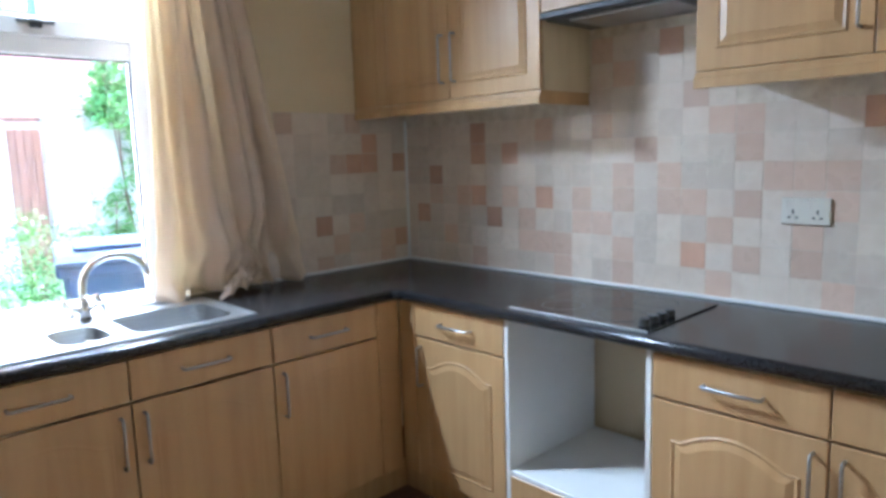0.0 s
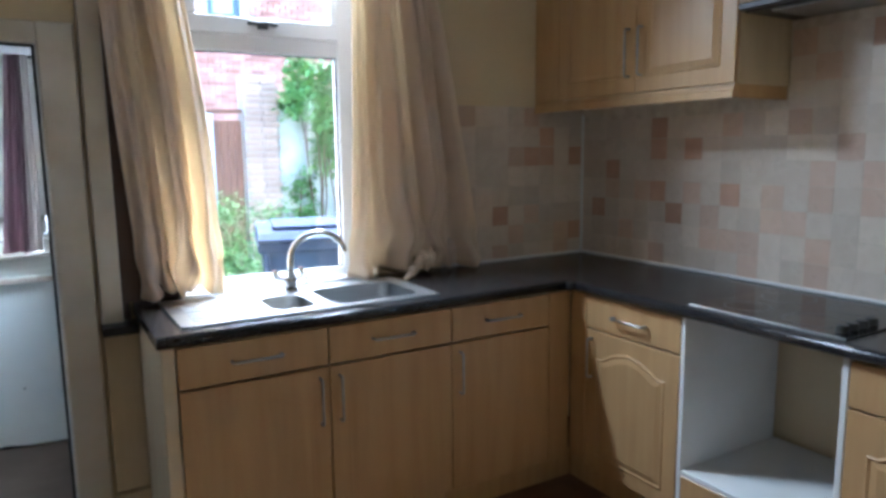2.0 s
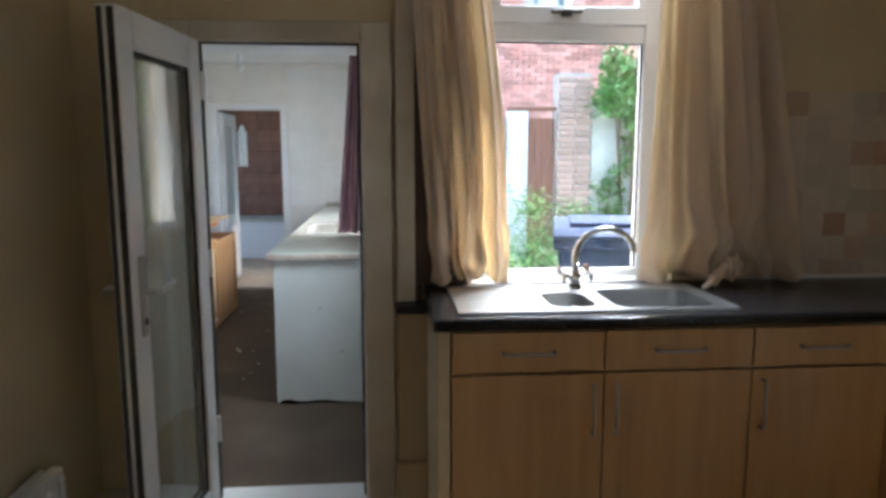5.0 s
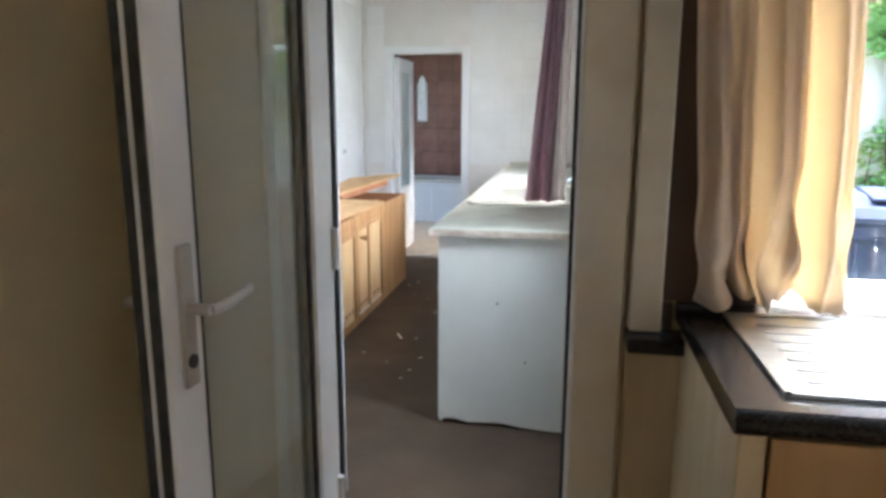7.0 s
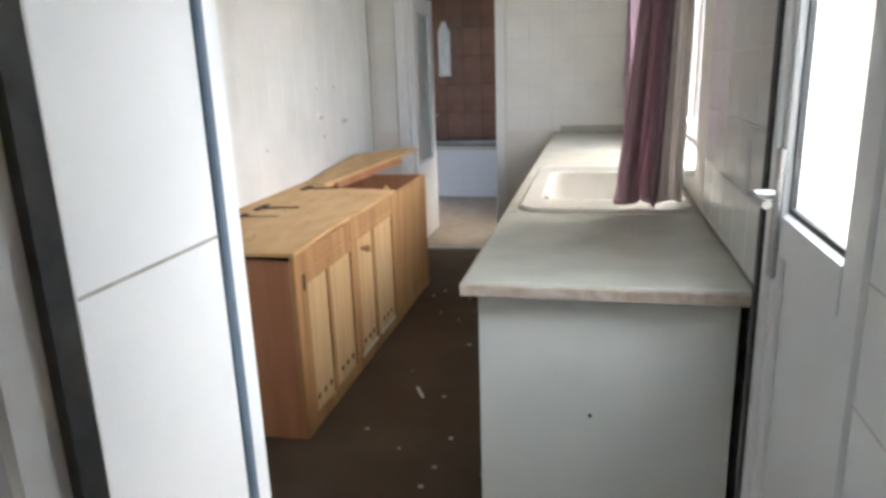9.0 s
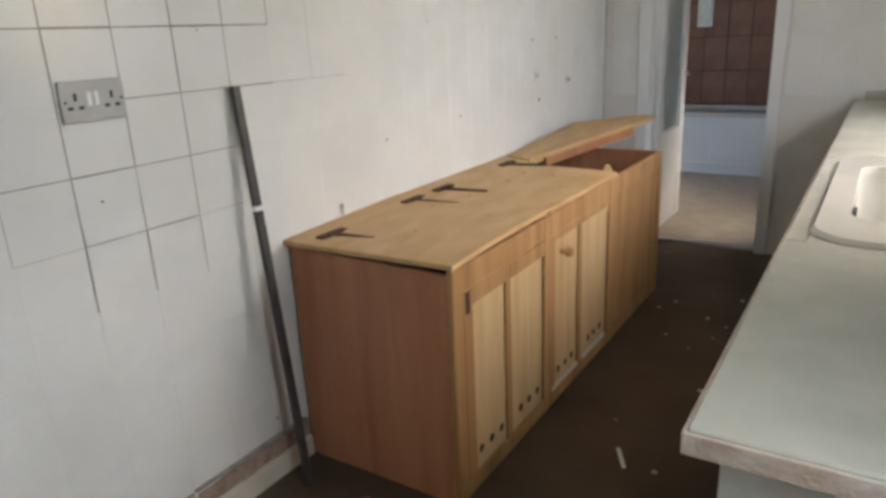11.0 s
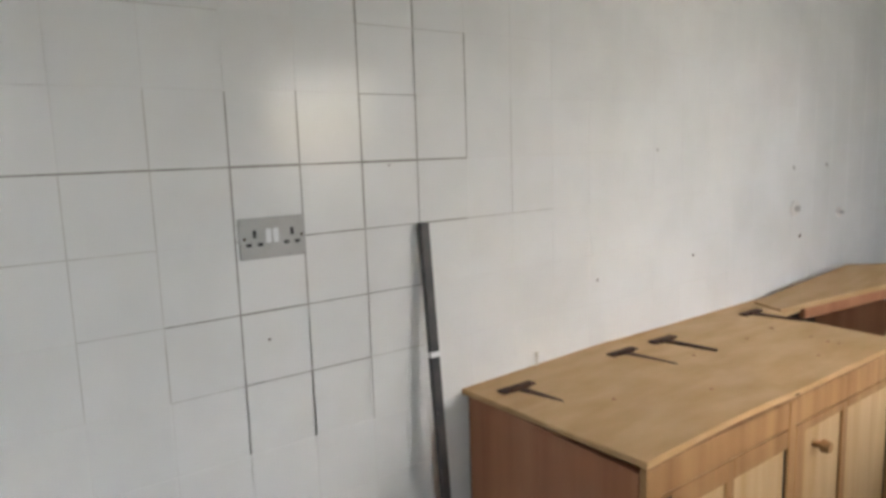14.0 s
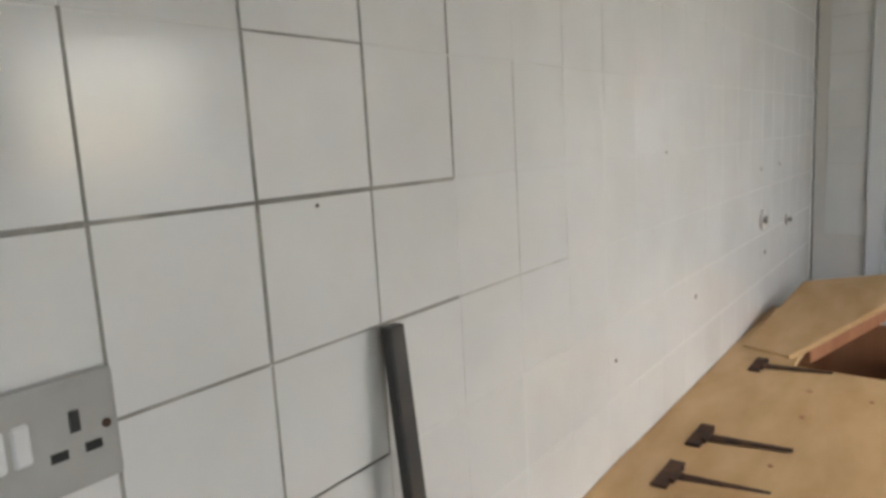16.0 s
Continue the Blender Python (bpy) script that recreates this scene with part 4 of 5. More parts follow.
for y in (1.905, 2.325, 2.52, 3.03):
    u = lift(-4.15, y)
    hg = part("strap_hinge", box(-4.212, -4.183, y - 0.055, y + 0.055, 0.7135 + u, 0.720 + u, 0.001), M_RUST, cab, "rusty iron T hinge")
    part("strap", prism([(-4.183, y - 0.014), (-4.027, y - 0.004 + 0.02), (-4.027, y + 0.004 + 0.02), (-4.183, y + 0.014)], "z", 0.7125 + u, 0.7175 + u), M_RUST, hg)
    part("hinge_pin", rod((-4.183, y - 0.03, 0.719 + u), (-4.183, y + 0.03, 0.719 + u), 0.006, 10), M_RUST, hg)
for k in range(9):
    x, y = -4.15 + 0.38 * random.random(), 1.9 + 1.1 * random.random()
    part("knot", rod((x, y, 0.712 + lift(x, y)), (x, y, 0.7142 + lift(x, y) + (0.016 if y < 2.39 else 0.0) * (x - UL) / 0.57), 0.003 + 0.004 * random.random(), 10), M_REDWOOD, cab)

lid = thing("loose_board", (-4.0, 3.5, 0.71), "broken loose chipboard lid propped on the cabinet", "board")
bm = prism([(-0.14, 0), (0, 0), (0, 0.88), (-0.10, 0.86), (-0.32, 0.62)], "z", 0, 0.018)
bm.transform(pose(-4.14, 3.13, 0.7135, 6.2, 0, -21))
part("board", bm, M_PLY, lid)
bm = box(-0.03, 0.0, 0.10, 0.70, -0.04, -0.001, 0.003)
bm.transform(pose(-4.14, 3.13, 0.7135, 6.2, 0, -21))
part("batten", bm, M_REDWOOD, lid, "red-stained batten")
bm = prism([(0, 0), (0.05, 0.05), (0.1, 0.0)], "x", 0, 0.02)
bm.transform(pose(-3.85, 3.22, 0.65))
solo("splinter", bm, M_PINEPANEL, "broken pale wood splinter in the open cabinet top", "wood scrap")

pole = thing("leaning_bar", (-4.17, 1.68, 0.0), "dark grey metal bar leaning on the tiled wall", "metal bar")
a, c = Vector((-4.170, 1.674, 0.004)), Vector((-4.282, 1.688, 1.160))
bm = box(-0.0125, 0.0125, -0.008, 0.008, 0, (c - a).length, 0.002)
bm.transform(Matrix.Translation(a) @ (c - a).rotation_difference(Vector((0, 0, 1))).inverted().to_matrix().to_4x4() @ pose(0, 0, 0, 0, 0, 90))
part("bar", bm, M_IRON, pole)
bm = box(-0.0135, 0.0135, -0.009, 0.009, 0.835, 0.848)
bm.transform(Matrix.Translation(a) @ (c - a).rotation_difference(Vector((0, 0, 1))).inverted().to_matrix().to_4x4() @ pose(0, 0, 0, 0, 0, 90))
part("tape_band", bm, M_PVC, pole, "white tape band")

counter = thing("white_counter", (-2.7, 2.7, 0), "white panelled counter base below the utility window", "counter")
part("end_panel", prism([(-2.968, 0.02), (-2.90, 0.028), (-2.84, 0.012), (-2.70, 0.022), (-2.60, 0.006), (-2.48, 0.0), (-2.425, 0.0), (-2.425, 0.826), (-2.968, 0.826)], "y", 1.142, 1.158), M_PANEL, counter, "painted end panel with a ragged bottom edge")
part("front_panel", box(-2.968, -2.952, 1.159, 4.42, 0.0, 0.826, 0.002), M_PANEL, counter)
for x, z in ((-2.72, 0.55), (-2.60, 0.30)):
    part("nail_hole", rod((x, 1.1415, z), (x, 1.143, z), 0.005, 8), M_DARKIN, counter)
wt = thing("utility_worktop", (-2.7, 1.5, 0.83), "grey-beige laminate worktop with swollen chipped edge", "worktop")
part("near_top", box(-3.0, -2.403, 1.118, 1.855, 0.832, 0.862, 0.003), M_STONETOP, wt)
part("far_top", box(-3.0, -2.403, 2.78, 4.495, 0.832, 0.862, 0.003), M_STONETOP, wt)
part("front_strip", box(-3.0, -2.96, 1.857, 2.778, 0.832, 0.8615, 0.003), M_STONETOP, wt)
part("chipped_edge", join(box(-3.004, -2.405, 1.1135, 1.1178, 0.831, 0.857, 0.001), box(-3.0045, -3.0003, 1.118, 4.49, 0.831, 0.857, 0.001)), M_CHIPEDGE, wt, "bare swollen chipboard edge")
part("upstand", box(-2.96, -2.405, 4.475, 4.497, 0.8625, 0.905, 0.003), M_STONETOP, wt)
us = thing("utility_sink", (-2.68, 2.3, 0.86), "white ceramic sink set into the utility worktop", "sink")
UB = (-2.90, -2.50, 2.02, 2.62)


def rounded(x0, x1, y0, y1, r, n=8):
    """A rectangle with rounded corners, anticlockwise."""
    out = []
    for cx, cy, a0 in ((x1 - r, y1 - r, 0), (x0 + r, y1 - r, 90), (x0 + r, y0 + r, 180), (x1 - r, y0 + r, 270)):
        out += [(cx + r * math.cos(radians(a0 + 90 * k / n)), cy + r * math.sin(radians(a0 + 90 * k / n))) for k in range(n + 1)]
    return out


def rounded_rim(outer, inner, z0, z1, lip):
    """A moulded rim: an upright edge, a rolled shoulder and a flat top down to the bowl."""
    bm = bmesh.new()
    loops = [[bm.verts.new((u, v, z)) for u, v in shape] for shape, z in ((outer, z0), (outer, z1 - lip), (inset_shape(outer, lip), z1), (inner, z1 - 0.001), (inner, z0))]
    for a, c in zip(loops, loops[1:]):
        for k in range(len(a)):
            bm.faces.new((a[k], a[(k + 1) % len(a)], c[(k + 1) % len(c)], c[k]))
    return bm


part("rim", rounded_rim(rounded(-2.965, -2.42, 1.85, 2.785, 0.10), rounded(UB[0], UB[1], UB[2], UB[3], 0.055), 0.850, 0.872, 0.008), M_CERAMIC, us)
part("cutout_surround", slab(-2.96, -2.405, 1.8555, 2.7795, 0.838, 0.8605, [(UB[0] - 0.02, UB[1] + 0.02, UB[2] - 0.02, UB[3] + 0.02)]), M_STONETOP, wt)
bm = bowl(UB, 0.17)
bm.transform(Matrix.Translation((0, 0, -0.0545)))
part("bowl", bm, M_CERAMIC, us, smooth=True)
part("overflow", rod((-2.903, 2.32, 0.81), (-2.893, 2.32, 0.81), 0.016, 16), M_IRON, us)
part("waste", rod((-2.70, 2.32, 0.680), (-2.70, 2.32, 0.686), 0.04, 20), M_CHROME, us)
utap = thing("utility_tap", (-2.46, 2.75, 0.87), "small chrome tap beside the utility sink", "tap")
part("spout", tube([(-2.47, 2.80, 0.862), (-2.47, 2.80, 0.93), (-2.49, 2.79, 0.955), (-2.53, 2.77, 0.955), (-2.55, 2.76, 0.93)], 0.010), M_CHROME, utap, smooth=True)

uw = thing("window_2", (-2.3, 2.5, 1.0), "white PVC utility window", "window", kind="structure")
for a, c in ((2.102, 2.165), (2.89, 2.95), (3.685, 3.748)):
    part("window_frame", box(-2.30, -2.24, a, c, 0.962, 1.858, 0.005), M_PVC, uw)
for z0, z1 in ((0.962, 1.025), (1.795, 1.858)):
    for a, c in ((2.165, 2.89), (2.95, 3.685)):
        part("window_frame", box(-2.298, -2.242, a, c, z0, z1, 0.005), M_PVC, uw)
for a, c in ((2.16, 2.895), (2.945, 3.69)):
    part("pane", box(-2.274, -2.266, a, c, 1.02, 1.80), M_GLASS, uw).visible_shadow = False
part("window_sill", box(-2.43, -2.30, 2.11, 3.74, 0.938, 0.959, 0.003), M_PVC, uw)
curtain("curtain", (-2.545, -2.49), (-2.66, -2.515), 1.87, 0.885, 2.22, 1.6, 0.03, M_PURPLE, "mauve curtain hanging over the utility sink", 0.03, group="utility curtains")
curtain("curtain", (-2.51, -2.452), (-2.54, -2.462), 1.885, 0.895, 2.2, 1.3, 0.014, M_LINING, "pale lining of the mauve curtain", 0.0, group="utility curtains")
curtain("curtain", (2.90, 3.06), (2.78, 2.92), -2.565, 0.885, 2.22, 2.6, 0.03, M_PURPLE, "mauve curtain drawn to the far side of the utility window", 0.03, along="y", group="utility curtains")
crail = thing("curtain_rail", (-2.47, 2.5, 2.22), "dark curtain pole over the utility window", "curtain rail")
part("pole", rod((-2.50, 1.72, 2.225), (-2.50, 3.85, 2.225), 0.012), M_IRON, crail)
for y in (1.78, 3.78):
    part("bracket", box(-2.50, -2.40, y, y + 0.02, 2.215, 2.235), M_IRON, crail)

bd = thing("door_2", (-2.38, 0.83, 0), "closed white PVC back door glazed above a solid panel", "door", kind="structure")
for a, c in ((0.582, 0.635), (1.025, 1.078)):
    part("frame", box(-2.412, -2.34, a, c, 0, 1.978, 0.005), M_PVC, bd)
part("frame", box(-2.412, -2.34, 0.635, 1.025, 1.925, 1.978, 0.005), M_PVC, bd)
for a, c in ((0.64, 0.675), (0.985, 1.02)):
    part("stile", box(-2.405, -2.35, a, c, 0.02, 1.92, 0.006), M_PVC, bd)
for z0, z1 in ((0.02, 0.14), (0.97, 1.05), (1.89, 1.92)):
    part("rail", box(-2.404, -2.351, 0.675, 0.985, z0, z1, 0.006), M_PVC, bd)
part("lower_panel", box(-2.392, -2.362, 0.67, 0.99, 0.135, 0.975, 0.004), M_PVC, bd, "solid white lower panel")
part("pane", box(-2.382, -2.372, 0.67, 0.99, 1.045, 1.895), M_GLASS, bd, "clear upper pane").visible_shadow = False
for a, c in ((0.675, 0.684), (0.976, 0.985)):
    part("gasket", box(-2.394, -2.3835, a, c, 1.05, 1.89), M_RUBBER, bd)
part("gasket", box(-2.394, -2.3835, 0.684, 0.976, 1.05, 1.06), M_RUBBER, bd)
part("seal", box(-2.418, -2.410, 1.06, 1.085, 0.0, 1.98), M_RUBBER, bd)
part("handle_plate", box(-2.415, -2.404, 0.987, 1.017, 0.93, 1.16, 0.003), M_STEEL, bd)
part("lever", join(rod((-2.414, 1.002, 1.08), (-2.452, 1.002, 1.08), 0.009), tube([(-2.452, 1.002, 1.08), (-2.455, 0.945, 1.08), (-2.452, 0.89, 1.083)], 0.008)), M_STEEL, bd)

usock = thing("double_socket", (-4.29, 1.313, 1.16), "grubby white double socket on the tiled utility wall", "socket", "sockets")
sx = UL + 0.0
part("plate", box(sx, sx + 0.010, 1.240, 1.386, 1.119, 1.205, 0.004, 2), M_GREYPLATE, usock)
for k, y in ((0, 1.272), (1, 1.354)):
    for dy, dz, a, c in ((0.0, 0.0, 0.0035, 0.008), (-0.013, -0.022, 0.006, 0.0035), (0.011, -0.022, 0.006, 0.0035)):
        part("pin_hole", box(sx + 0.0096, sx + 0.0108, y + dy - a, y + dy + a, 1.172 + dz - c, 1.172 + dz + c), M_BLACK, usock)
for y in (1.250, 1.376):
    part("screw", rod((sx + 0.0095, y, 1.163), (sx + 0.0108, y, 1.163), 0.0035, 10), M_RUST, usock)
for y in (1.302, 1.318):
    part("rocker", box(sx + 0.009, sx + 0.013, y - 0.006, y + 0.006, 1.152, 1.182, 0.002), M_PVC, usock)

skirt = structure("skirting_utility", join(box(UL, UL + 0.03, UY0, 1.81, 0.0, 0.068, 0.005), box(UL + 0.001, UL + 0.020, UY0, 1.383, 0.069, 0.117, 0.003)), M_GLOSS, "worn white skirting under the tiled wall", "skirting")
structure("skirting_rubble", join(prism([(1.385, 0.069), (1.81, 0.069), (1.81, 0.124), (1.76, 0.118), (1.68, 0.122), (1.60, 0.114), (1.52, 0.119), (1.44, 0.110), (1.40, 0.112), (1.385, 0.098)], "x", UL, UL + 0.013), box(UL + 0.013, UL + 0.021, 1.53, 1.58, 0.069, 0.094, 0.004), box(UL + 0.013, UL + 0.019, 1.66, 1.70, 0.069, 0.086, 0.004)), M_RUBBLE, "broken brown plaster edge over the skirting", "skirting")
structure("skirting_gap", join(box(UL, UL + 0.004, 1.05, 1.384, 0.1175, 0.1225), box(UL + 0.0005, UL + 0.0125, 1.386, 1.80, 0.1245, 0.130)), M_GROUT, "dark open joint above the skirting", "skirting")
pan = thing("dustpan", (-3.98, 1.62, 0), "pink plastic dustpan lying by the cabinet", "dustpan")
bm = join(box(-0.09, 0.09, -0.1, 0.1, 0, 0.006, 0.002), box(-0.09, -0.082, -0.1, 0.1, 0.006, 0.04, 0.002), box(0.082, 0.09, -0.1, 0.1, 0.006, 0.04, 0.002), box(-0.09, 0.09, -0.1, -0.092, 0.006, 0.045, 0.002))
bm.transform(pose(-3.985, 1.595, 0.001, 0, 0, -40) @ Matrix.Diagonal((0.5, 0.95, 0.7, 1)))
part("tray", bm, M_PINK, pan)
bm = box(-0.018, 0.018, -0.22, -0.1, 0.02, 0.035, 0.005, 2)
bm.transform(pose(-3.985, 1.595, 0.001, 0, 0, -40) @ Matrix.Diagonal((0.5, 0.95, 0.7, 1)))
part("handle", bm, M_IRON, pan, "grey handle")

# stubs of cut pipes and fixings on the tiled wall
for y, z, r in ((3.516, 1.055, 0.022), (3.906, 1.01, 0.014)):
    st = thing("pipe_stub", (UL, y, z), "capped grey pipe stub on the tiled wall", "pipe stub", "pipe stubs")
    part("flange", rod((UL - 0.004, y, z), (UL + 0.008, y, z), r * 1.5, 18), M_WHITEWALL, st)
    part("pipe", rod((UL + 0.008, y, z), (UL + 0.022, y, z), r * 0.55, 14), M_GREYPLATE, st)
swp = thing("switch_plate", (-2.52, UY1, 1.2), "small white switch plate on the end wall", "switch")
part("plate", box(-2.56, -2.475, UY1 - 0.014, UY1 - 0.0045, 1.155, 1.24, 0.003), M_SOCKET, swp)
part("rocker", box(-2.525, -2.51, UY1 - 0.018, UY1 - 0.0135, 1.185, 1.212, 0.002), M_PVC, swp)
scr = thing("wall_screw", (UL, 2.065, 0.74), "loose screw and plug standing at the cabinet top", "screw")
part("plug", rod((UL + 0.012, 2.065, 0.712), (UL + 0.012, 2.065, 0.76), 0.002, 8, 0.006), M_SOCKET, scr)
scrap = thing("paper_scrap", (-3.41, 2.25, 0.0), "torn white paper scrap on the floor", "scrap")
bm = box(-0.006, 0.006, -0.05, 0.05, 0, 0.003)
bm.transform(pose(-3.416, 2.245, 0.001, 0, 0, 28))
part("strip", bm, M_PANEL, scrap)
for k in range(26):
    x, y = -3.65 + 0.6 * random.random(), 1.6 + 2.6 * random.random()
    bm = box(-0.008, 0.010, -0.006, 0.012, 0, 0.004)
    bm.transform(pose(x, y, 0.0005, 0, 0, 360 * random.random()) @ Matrix.Scale(0.3 + 0.6 * random.random(), 4))
    solo("debris_chip", bm, M_CHIPEDGE, "small plaster crumb on the dirty floor", "debris", "floor debris")

pend = thing("pendant_lamp", (-3.4, 2.6, 2.3), "bare bulb on a white flex in the utility room", "pendant lamp")
part("rose", rod((-3.4, 2.6, 2.27), (-3.4, 2.6, 2.299), 0.035, 20, 0.045), M_PVC, pend)
part("flex", rod((-3.4, 2.6, 2.12), (-3.4, 2.6, 2.27), 0.004, 8), M_PVC, pend)
part("holder", rod((-3.4, 2.6, 2.07), (-3.4, 2.6, 2.12), 0.018, 14), M_PVC, pend)
bm = bmesh.new()
bmesh.ops.create_uvsphere(bm, u_segments=16, v_segments=12, radius=0.03, matrix=Matrix.Translation((-3.4, 2.6, 2.035)) @ Matrix.Diagonal((1, 1, 1.3, 1)))
part("bulb", bm, M_BULB, pend, "unlit white bulb", True)

fd = thing("door_3", (-3.72, 4.55, 0), "white door frame of the bathroom doorway", "door frame", kind="structure")
for x0, x1 in ((-4.10, -4.035), (-3.40, -3.335)):
    part("architrave", box(x0, x1, 4.478, 4.499, 0, 1.90, 0.005), M_PVC, fd)
part("architrave", box(-4.035, -3.40, 4.478, 4.499, 1.838, 1.90, 0.005), M_PVC, fd)
for x0, x1 in ((-4.058, -4.035), (-3.40, -3.382)):
    part("lining", box(x0, x1, 4.50, 4.60, 0, 1.84, 0.002), M_PVC, fd)
part("lining", box(-4.035, -3.40, 4.50, 4.60, 1.838, 1.858, 0.002), M_PVC, fd)
part("threshold_strip", box(-4.035, -3.40, 4.52, 4.58, 0.0, 0.010, 0.002), M_STEEL, fd)
bl = thing("bathroom_door", (-4.03, 4.9, 0), "open white bathroom door with a tall glass panel", "door")
for a, c in ((4.61, 4.72), (5.11, 5.21)):
    part("stile", box(-4.04, -4.0, a, c, 0.01, 1.82, 0.004), M_PVC, bl)
for z0, z1 in ((0.01, 0.62), (1.70, 1.82)):
    part("rail", box(-4.038, -4.002, 4.72, 5.11, z0, z1, 0.004), M_PVC, bl)
part("pane", box(-4.023, -4.017, 4.715, 5.115, 0.615, 1.705), M_FROST, bl, "obscured glass panel")
part("handle", join(rod((-4.0, 5.16, 0.95), (-3.96, 5.16, 0.95), 0.008), tube([(-3.96, 5.16, 0.95), (-3.955, 5.10, 0.95), (-3.96, 5.05, 0.95)], 0.007)), M_CHROME, bl)
bath = thing("bathtub", (-3.9, 6.95, 0), "white bathtub with moulded side panel", "bathtub")
part("side_panel", box(-4.76, -3.04, 6.62, 6.64, 0.004, 0.49, 0.003), M_PVC, bath)
part("panel_moulding", join(box(-4.6, -3.2, 6.612, 6.619, 0.40, 0.42, 0.002), box(-4.6, -3.2, 6.612, 6.619, 0.08, 0.10, 0.002), box(-4.12, -4.10, 6.612, 6.619, 0.1, 0.4), box(-3.60, -3.58, 6.612, 6.619, 0.1, 0.4)), M_PVC, bath)
part("rim", slab(-4.77, -3.03, 6.605, 7.29, 0.49, 0.525, [(-4.65, -3.15, 6.68, 7.2)]), M_CERAMIC, bath)
bm = box(-4.65, -3.15, 6.68, 7.2, 0.1, 0.49, 0.02)
bmesh.ops.delete(bm, geom=[f for f in bm.faces if f.calc_center_median().z > 0.48], context="FACES_ONLY")
part("tub", bm, M_CERAMIC, bath)
mir = thing("arched_mirror", (-4.35, 7.28, 1.5), "arched white framed mirror on the brown tiles", "mirror")
out = arch(-4.42, -4.29, 1.22, 1.80, 0.10)
part("frame", prism(out, "y", 7.262, 7.284), M_PVC, mir)
part("glass", prism(inset_shape(out, 0.018), "y", 7.258, 7.2615), M_CHROME, mir, "mirror glass")

# ---- outside ----
GZ = -0.12
structure("ground", slab(-90, 90, -90, 120, GZ - 0.2, GZ, [(-4.95, -2.195, KT, 7.45), (KL - 0.13, 0.13, KB - 0.13, KT)]), M_GROUND, "soil and rough grass of the back yard", "ground")
house = thing("brick_house", (1.5, 10.2, GZ), "red brick terraced house behind the yard", "house")
HY = 10.0
part("wall", wall_x(-6, 9, HY + 0.03, HY + 0.3, GZ, 6.6, [(0.36, 0.92, 3.82, 5.12)]), M_MORTAR, house)
part("roof", prism([(HY - 0.35, 6.5), (HY + 4, 9.5), (HY + 4, 9.35), (HY - 0.3, 6.38)], "x", -6.2, 9.2), M_ROOF, house)
hw = part("window", box(0.36, 0.92, HY + 0.12, HY + 0.13, 3.82, 5.12), M_SKYPANE, house, "upstairs window with grey frame")
for a, c, p, q in ((0.36, 0.45, 3.82, 5.12), (0.83, 0.92, 3.82, 5.12), (0.45, 0.83, 4.45, 4.60), (0.45, 0.83, 5.02, 5.12), (0.45, 0.83, 3.82, 3.90)):
    part("frame", box(a, c, HY + 0.05, HY + 0.11, p, q, 0.005), M_FRAMEGREY, hw)
part("sill", box(0.25, 1.03, HY - 0.06, HY + 0.1, 3.72, 3.81, 0.01), M_STONE, hw)
part("lintel", box(0.2, 1.06, HY - 0.03, HY + 0.029, 5.13, 5.33, 0.01), M_STONE, hw)
part("surround", box(0.93, 1.06, HY - 0.012, HY + 0.029, 3.82, 5.12, 0.005), M_STONE, hw)
part("alarm_box", box(0.06, 0.26, HY - 0.08, HY + 0.028, 4.35, 4.75, 0.02), M_PVC, house, "white alarm box")


def brick_wall(x0, x1, y, z0, z1, holes, seed, bw=0.225, bh=0.075):
    """Courses of single bricks, as one mesh."""
    rnd = random.Random(seed)
    vs, fs = [], []
    for r in range(int((z1 - z0) / bh)):
        x = x0 - (bw / 2 if r % 2 else 0)
        z = z0 + r * bh
        while x < x1:
            a, c = max(x, x0), min(x + bw - 0.012, x1)
            if c - a > 0.03 and not any(a < h[1] and c > h[0] and z < h[3] and z + bh > h[2] for h in holes):
                p = y - 0.006 * rnd.random()
                n = len(vs)
                for yy in (p, y + 0.035):
                    vs.extend([(a, yy, z), (c, yy, z), (c, yy, z + bh - 0.012), (a, yy, z + bh - 0.012)])
                fs.extend([(n, n + 1, n + 2, n + 3), (n, n + 4, n + 5, n + 1), (n + 2, n + 6, n + 7, n + 3), (n, n + 3, n + 7, n + 4), (n + 1, n + 5, n + 6, n + 2)])
            x += bw
    me = bpy.data.meshes.new("bricks")
    me.from_pydata(vs, [], fs)
    me.materials.append(M_BRICK)
    return me


M_ISLE = M_BRICK.node_tree
geo, hs, mr = M_ISLE.nodes.new("ShaderNodeNewGeometry"), M_ISLE.nodes.new("ShaderNodeHueSaturation"), M_ISLE.nodes.new("ShaderNodeMapRange")
mr.inputs["To Min"].default_value, mr.inputs["To Max"].default_value = 0.7, 1.35
old = M_ISLE.nodes["Principled BSDF"].inputs["Base Color"].links[0].from_socket
M_ISLE.links.new(geo.outputs["Random Per Island"], mr.inputs["Value"])
M_ISLE.links.new(mr.outputs[0], hs.inputs["Value"])
M_ISLE.links.new(old, hs.inputs["Color"])
M_ISLE.links.new(hs.outputs[0], M_ISLE.nodes["Principled BSDF"].inputs["Base Color"])
bricks = tagged(under(new("brickwork", brick_wall(-1.5, 4.5, HY, 1.6, 6.4, [(0.2, 1.06, 3.7, 5.35)], 3)), house), kind="stuff")

WY = 6.0
gate = thing("wooden_gate", (-0.43, WY, GZ), "brown boarded yard gate", "gate")
for k in range(4):
    part("board", box(-0.545 + k * 0.085, -0.545 + k * 0.085 + 0.08, WY, WY + 0.022, GZ + 0.04, 1.845, 0.004), M_FENCE, gate)
